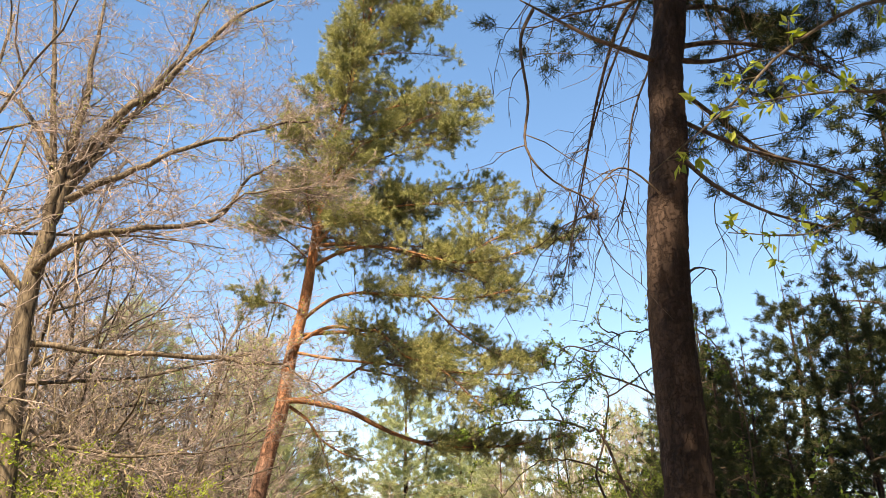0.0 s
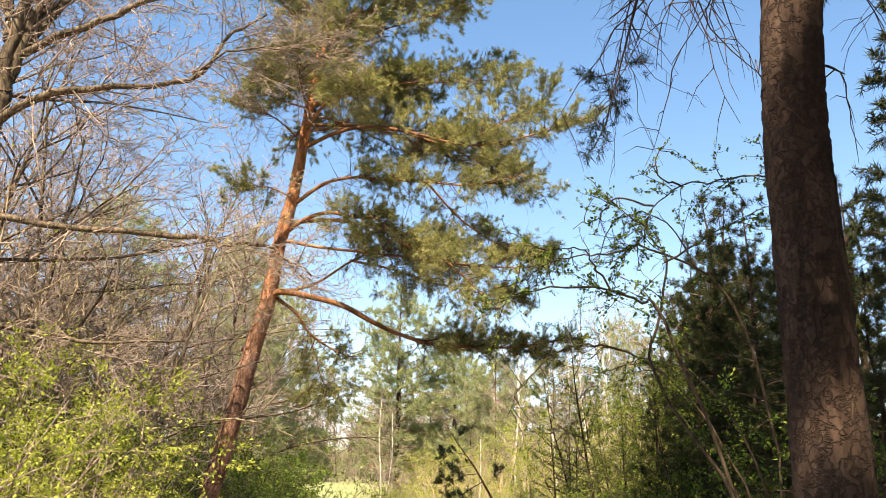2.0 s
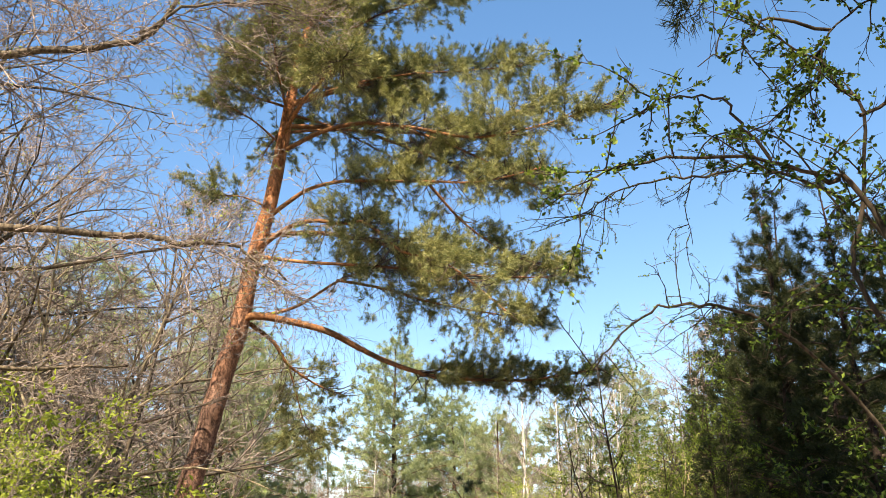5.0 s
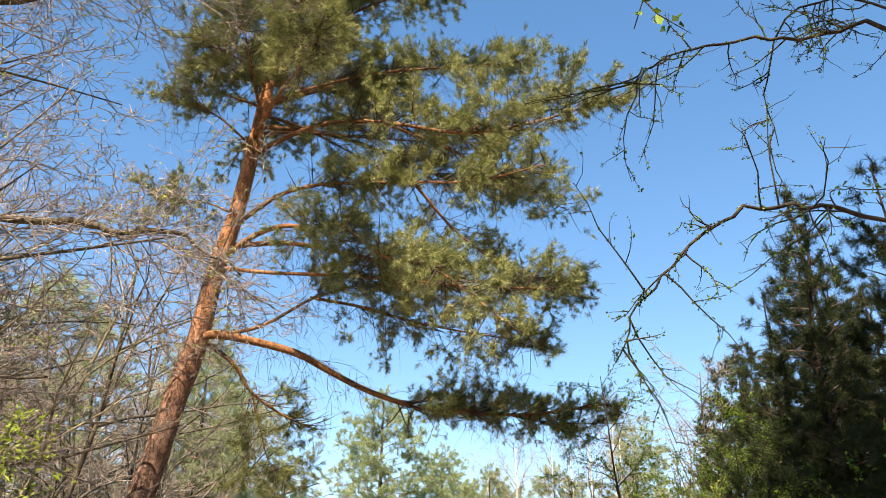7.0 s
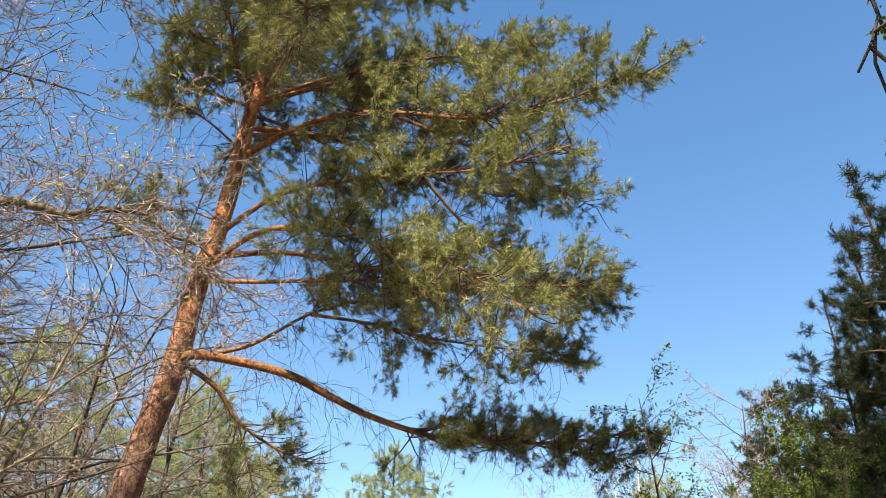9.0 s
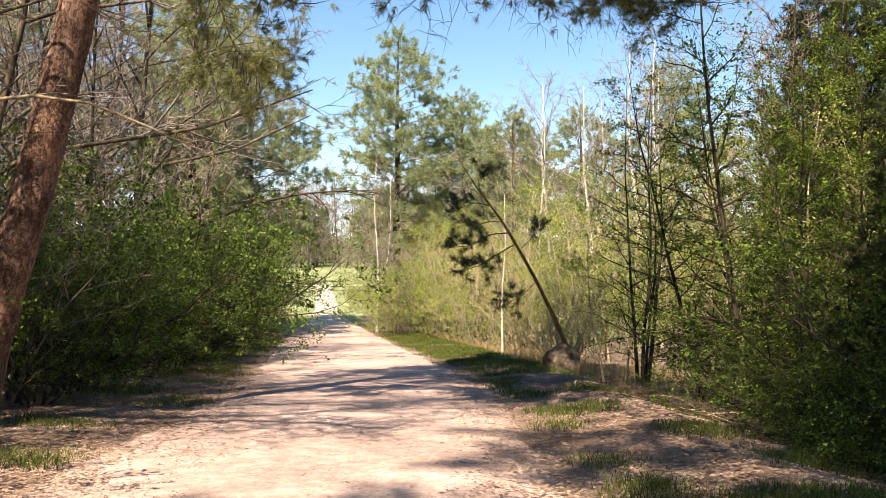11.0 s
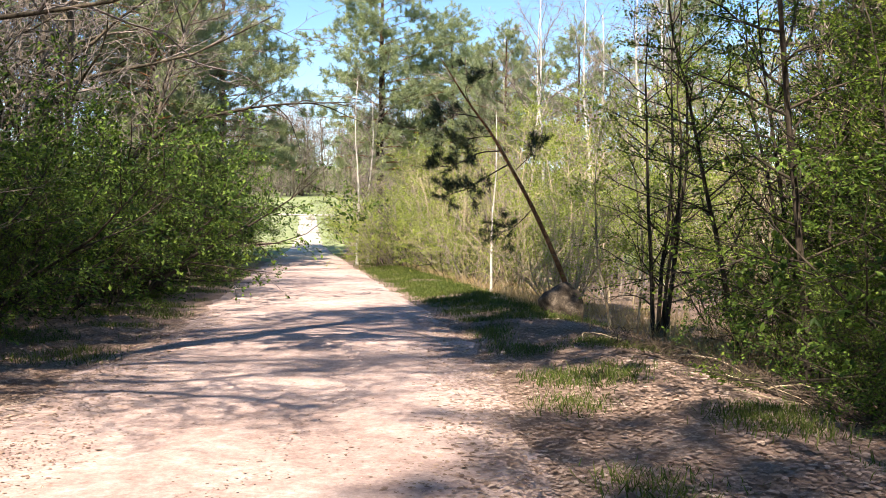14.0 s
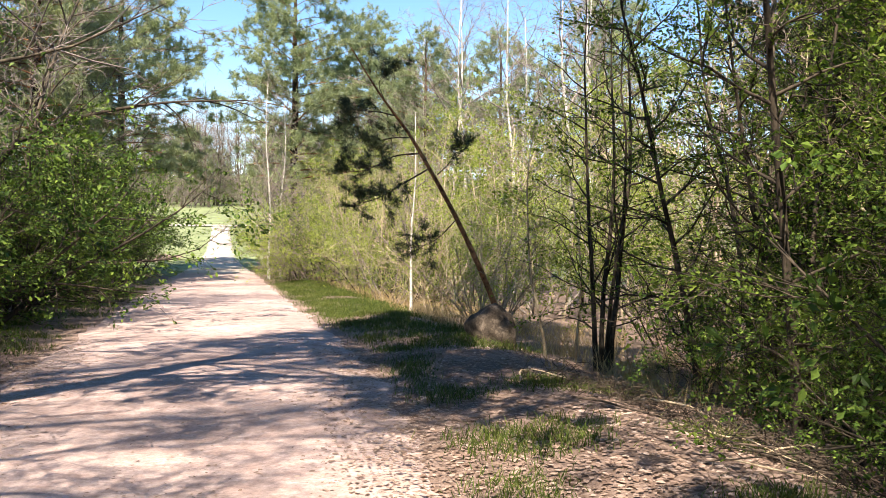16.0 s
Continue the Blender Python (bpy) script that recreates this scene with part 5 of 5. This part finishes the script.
# ---- dead limb hanging over the far left of the track ----
dl = root("dead_limb_tree", (-9.0, 43.0, ground_z(-9.0, 43.0)), "broken dead tree with a bare limb over the track", "dead tree")
o = np.array(dl.location)
acc = Acc()
line = smooth_line([(-9.0, 43.0, o[2] - 0.1), (-9.0, 43.0, 1.2), (-8.9, 42.8, 2.8), (-8.0, 42.6, 4.1)], 5) - o
tube(acc, line, taper_radii(len(line), 0.10, 0.075), 8, 0.06, np.random.default_rng(2))
part("trunk", acc.mesh("trunk", M_DARKBARK), dl)
rg = np.random.default_rng(14)
br = []
tw = Acc()
line = smooth_line([(-8.0, 42.6, 4.1), (-6.6, 42.4, 4.65), (-5.3, 42.2, 4.95), (-4.0, 42.0, 5.1), (-2.2, 41.8, 5.15)], 5) - o
tube(tw, line, taper_radii(len(line), 0.07, 0.012), 6)
part("limb", tw.mesh("limb", M_DARKBARK), dl)
for i in range(16):
    p, d = along(line, 0.15 + 0.8 * i / 16)
    grow(br, rg, p, unit(d + rg.normal(size=3) * 0.8), rg.uniform(0.8, 2.0), 0.02, 0, dict(segs=(5, 4, 3), wob=(0.15, 0.2, 0.2), up=(-0.03, -0.02, 0), tip=0.2, kids=(5, 3), ang=(45, 45), len=(0.5, 0.5), rad=(0.6, 0.6), taper=(0.3, 0.3)) | {"from": (0.15, 0.15)})
tw = Acc()
for lvl, q, rad in br:
    tube(tw, q, rad, 4 if lvl == 0 else 3)
part("twigwork", tw.mesh("twigwork", M_DEAD), dl, "", "stuff")

# ---- brushwood heaped along the verge ----
def brush_pile(x0, y0, x1, y1, seed, n, height, label):
    rg = np.random.default_rng(seed)
    o = np.array([(x0 + x1) / 2, (y0 + y1) / 2, ground_z((x0 + x1) / 2, (y0 + y1) / 2)])
    base = root("brush_pile", o, label, "brushwood", "brushwood on the verge")
    fine = Acc()
    for i in range(n):
        f = rg.uniform()
        x, y = x0 + (x1 - x0) * f + rg.normal() * 0.28, y0 + (y1 - y0) * f + rg.normal() * 0.4
        a = math.atan2(y1 - y0, x1 - x0) + rg.normal() * 1.1
        ln = rg.uniform(0.5, 1.7) if i < 14 else rg.uniform(0.15, 0.6)
        pts = []
        hold = rg.uniform(0.0, height)
        for k in range(6):
            g = (k / 5 - 0.5) * ln
            px, py = x + math.cos(a) * g + rg.normal() * 0.02, y + math.sin(a) * g + rg.normal() * 0.02
            pts.append((px, py, ground_z(px, py) + 0.02 + hold * (1 - (2 * g / ln) ** 2 * 0.8) + abs(rg.normal()) * 0.02))
        thick = rg.uniform(0.008, 0.017) if i < 14 else rg.uniform(0.003, 0.007)
        if i < 14:
            acc = Acc()
            tube(acc, np.array(pts) - o, np.linspace(thick, thick * 0.4, 6), 6, 0.05, rg)
            part("branch", acc.mesh("branch", M_DEAD if i % 4 else M_PALE), base)
        else:
            tube(fine, np.array(pts) - o, np.linspace(thick, thick * 0.4, 6), 3)
    part("twigwork", fine.mesh("twigwork", M_DEAD), base, "", "stuff")
    return base


brush_pile(2.9, 30.4, 4.2, 26.2, 3, 420, 0.22, "heap of dead brown branches and twigs on the verge")
brush_pile(4.0, 27.0, 4.9, 23.4, 4, 320, 0.18, "heap of dead brown branches and twigs under the trees")

# ---- leaf litter, grass, twigs on the ground ----
def litter(name, n, area, size, label, seed, keep, mat=M_LITTER):
    rg = np.random.default_rng(seed)
    P = []
    while len(P) < n:
        x, y = rg.uniform(area[0], area[1]), area[2] + (area[3] - area[2]) * rg.uniform() ** 1.4
        if rg.uniform() < keep(x, y):
            off = abs(x - track_centre(y))
            P.append((x, y, ground_z(x, y) + (0.055 if off < 2.3 else 0.012)))
    P = np.array(P)
    k = len(P)
    a = rg.uniform(0, 6.283, k)
    s = size * rg.uniform(0.3, 1.8, k)
    tilt = rg.normal(size=(k, 2)) * 0.12
    d = unit(np.stack([np.cos(a), np.sin(a), tilt[:, 0]], 1))
    w = unit(np.stack([-np.sin(a), np.cos(a), tilt[:, 1]], 1))
    s1 = s[:, None]
    curl = np.array([0, 0, 1]) * (s * rg.uniform(0.0, 0.13, k))[:, None]
    lift = np.array([0, 0, 1]) * (s * 0.06)[:, None]
    jit = lambda: rg.uniform(0.6, 1.3, (k, 1))
    pts = [P - d * s1 * 0.5, P - d * s1 * 0.15 - w * s1 * 0.32 * jit() + curl, P + d * s1 * 0.22 * jit() - w * s1 * 0.26 * jit() + curl, P + d * s1 * 0.5 + lift * 0.5, P + d * s1 * 0.25 * jit() + w * s1 * 0.28 * jit() + curl * 0.7, P - d * s1 * 0.15 + w * s1 * 0.32 * jit() + curl * 0.7]
    v = np.stack([q + lift for q in pts], 1).reshape(-1, 3)
    i = np.arange(k)[:, None] * 6
    acc = Acc()
    acc.add(v, np.concatenate([i + [0, 2, 1], i + [0, 3, 2], i + [0, 4, 3], i + [0, 5, 4]]))
    return tagged(new(name, acc.mesh(name, mat, False)), label, "leaves", "", "stuff")


def verge_only(x, y):
    off = abs(x - track_centre(y)) - track_half(y)
    return 1 / (1 + math.exp(-(off + 0.35) / 0.28)) * (0.75 + 0.35 * noise.noise(Vector((x * 0.8, y * 0.8, 5))))


litter("leaf_litter", 85000, (-6.8, 6.0, 19.8, 36), 0.04, "dry brown and pale leaves fallen on the verges", 1, verge_only)
litter("leaf_fragments", 45000, (-6.0, 5.0, 19.8, 34), 0.021, "small dry leaf fragments on the verges", 4, lambda x, y: 0.03 + 0.9 * max(0.0, 1 - abs(abs(x - track_centre(y)) - 2.4) / (1.7 if x < track_centre(y) else 1.2)))
litter("leaf_crumbs", 6000, (-5, 3, 20, 44), 0.018, "broken leaf crumbs scattered over the gravel", 2, lambda x, y: 0.35 if abs(x - track_centre(y)) < 2.7 else 0.0)
litter("small_stones", 3500, (-5, 3, 20, 40), 0.014, "small pale stones in the gravel", 3, lambda x, y: 1.0 if abs(x - track_centre(y)) < 2.6 else 0.0, M_STONE)


def grass(name, spots, blades, height, seed, label, mat=M_GRASS):
    rg = np.random.default_rng(seed)
    base = np.repeat(np.array(spots), blades, 0)
    k = len(base)
    base = base + np.stack([rg.normal(size=k) * 0.17, rg.normal(size=k) * 0.17, np.zeros(k)], 1)
    d = unit(rg.normal(size=(k, 3)) * np.array([0.45, 0.45, 0.1]) + np.array([0, 0, 1]))
    h = (height * rg.uniform(0.4, 1.25, k))[:, None]
    a = rg.uniform(0, 6.283, k)
    w = np.stack([np.cos(a), np.sin(a), np.zeros(k)], 1) * 0.0045
    mid = base + d * h * 0.6
    tip = mid + unit(d + np.stack([np.cos(a + 1.5), np.sin(a + 1.5), np.full(k, -0.4)], 1) * 0.9) * h * 0.45
    v = np.stack([base - w, base + w, mid + w * 0.8, mid - w * 0.8, tip], 1).reshape(-1, 3)
    i = np.arange(k)[:, None] * 5
    acc = Acc()
    acc.add(v, i + [3, 2, 4], i + [0, 1, 2, 3])
    return tagged(new(name, acc.mesh(name, mat, False)), label, "grass", "", "stuff")


rg = np.random.default_rng(6)
spots, dry = [], []
while len(spots) < 3400:
    y = 20 + 40 * rg.uniform() ** 1.3
    c, h = track_centre(y), track_half(y)
    x = c + h + rg.uniform(0.3, 3.0) if rg.uniform() < 0.75 else c - h - rg.uniform(0.1, 2.2)
    if noise.noise(Vector((x * 0.75, y * 0.75, 2))) + (0.25 if y > 34 else 0) - (0.1 if x < c else 0) > 0.12:
        spots.append((x, y, ground_z(x, y) - 0.01))
while len(dry) < 420:
    y = rg.uniform(30, 66)
    x = track_centre(y) + track_half(y) + rg.uniform(2.2, 6.5)
    if math.hypot(x - 3.0, y - 34.6) < 1.3:
        continue
    dry.append((x, y, ground_z(x, y) - 0.01))
grass("grass_tufts", spots, 26, 0.13, 3, "short green grass tufts on the verges")
grass("dry_grass", dry, 22, 0.55, 4, "tall straw-coloured dry grass under the shrubs", M_STRAW)
green = []
while len(green) < 1100:
    y = rg.uniform(38, 78)
    x = track_centre(y) + track_half(y) + rg.uniform(0.0, 1.9)
    green.append((x, y, ground_z(x, y) - 0.01))
grass("verge_grass", green, 16, 0.13, 5, "bright green grass strip along the track", M_GRASS)
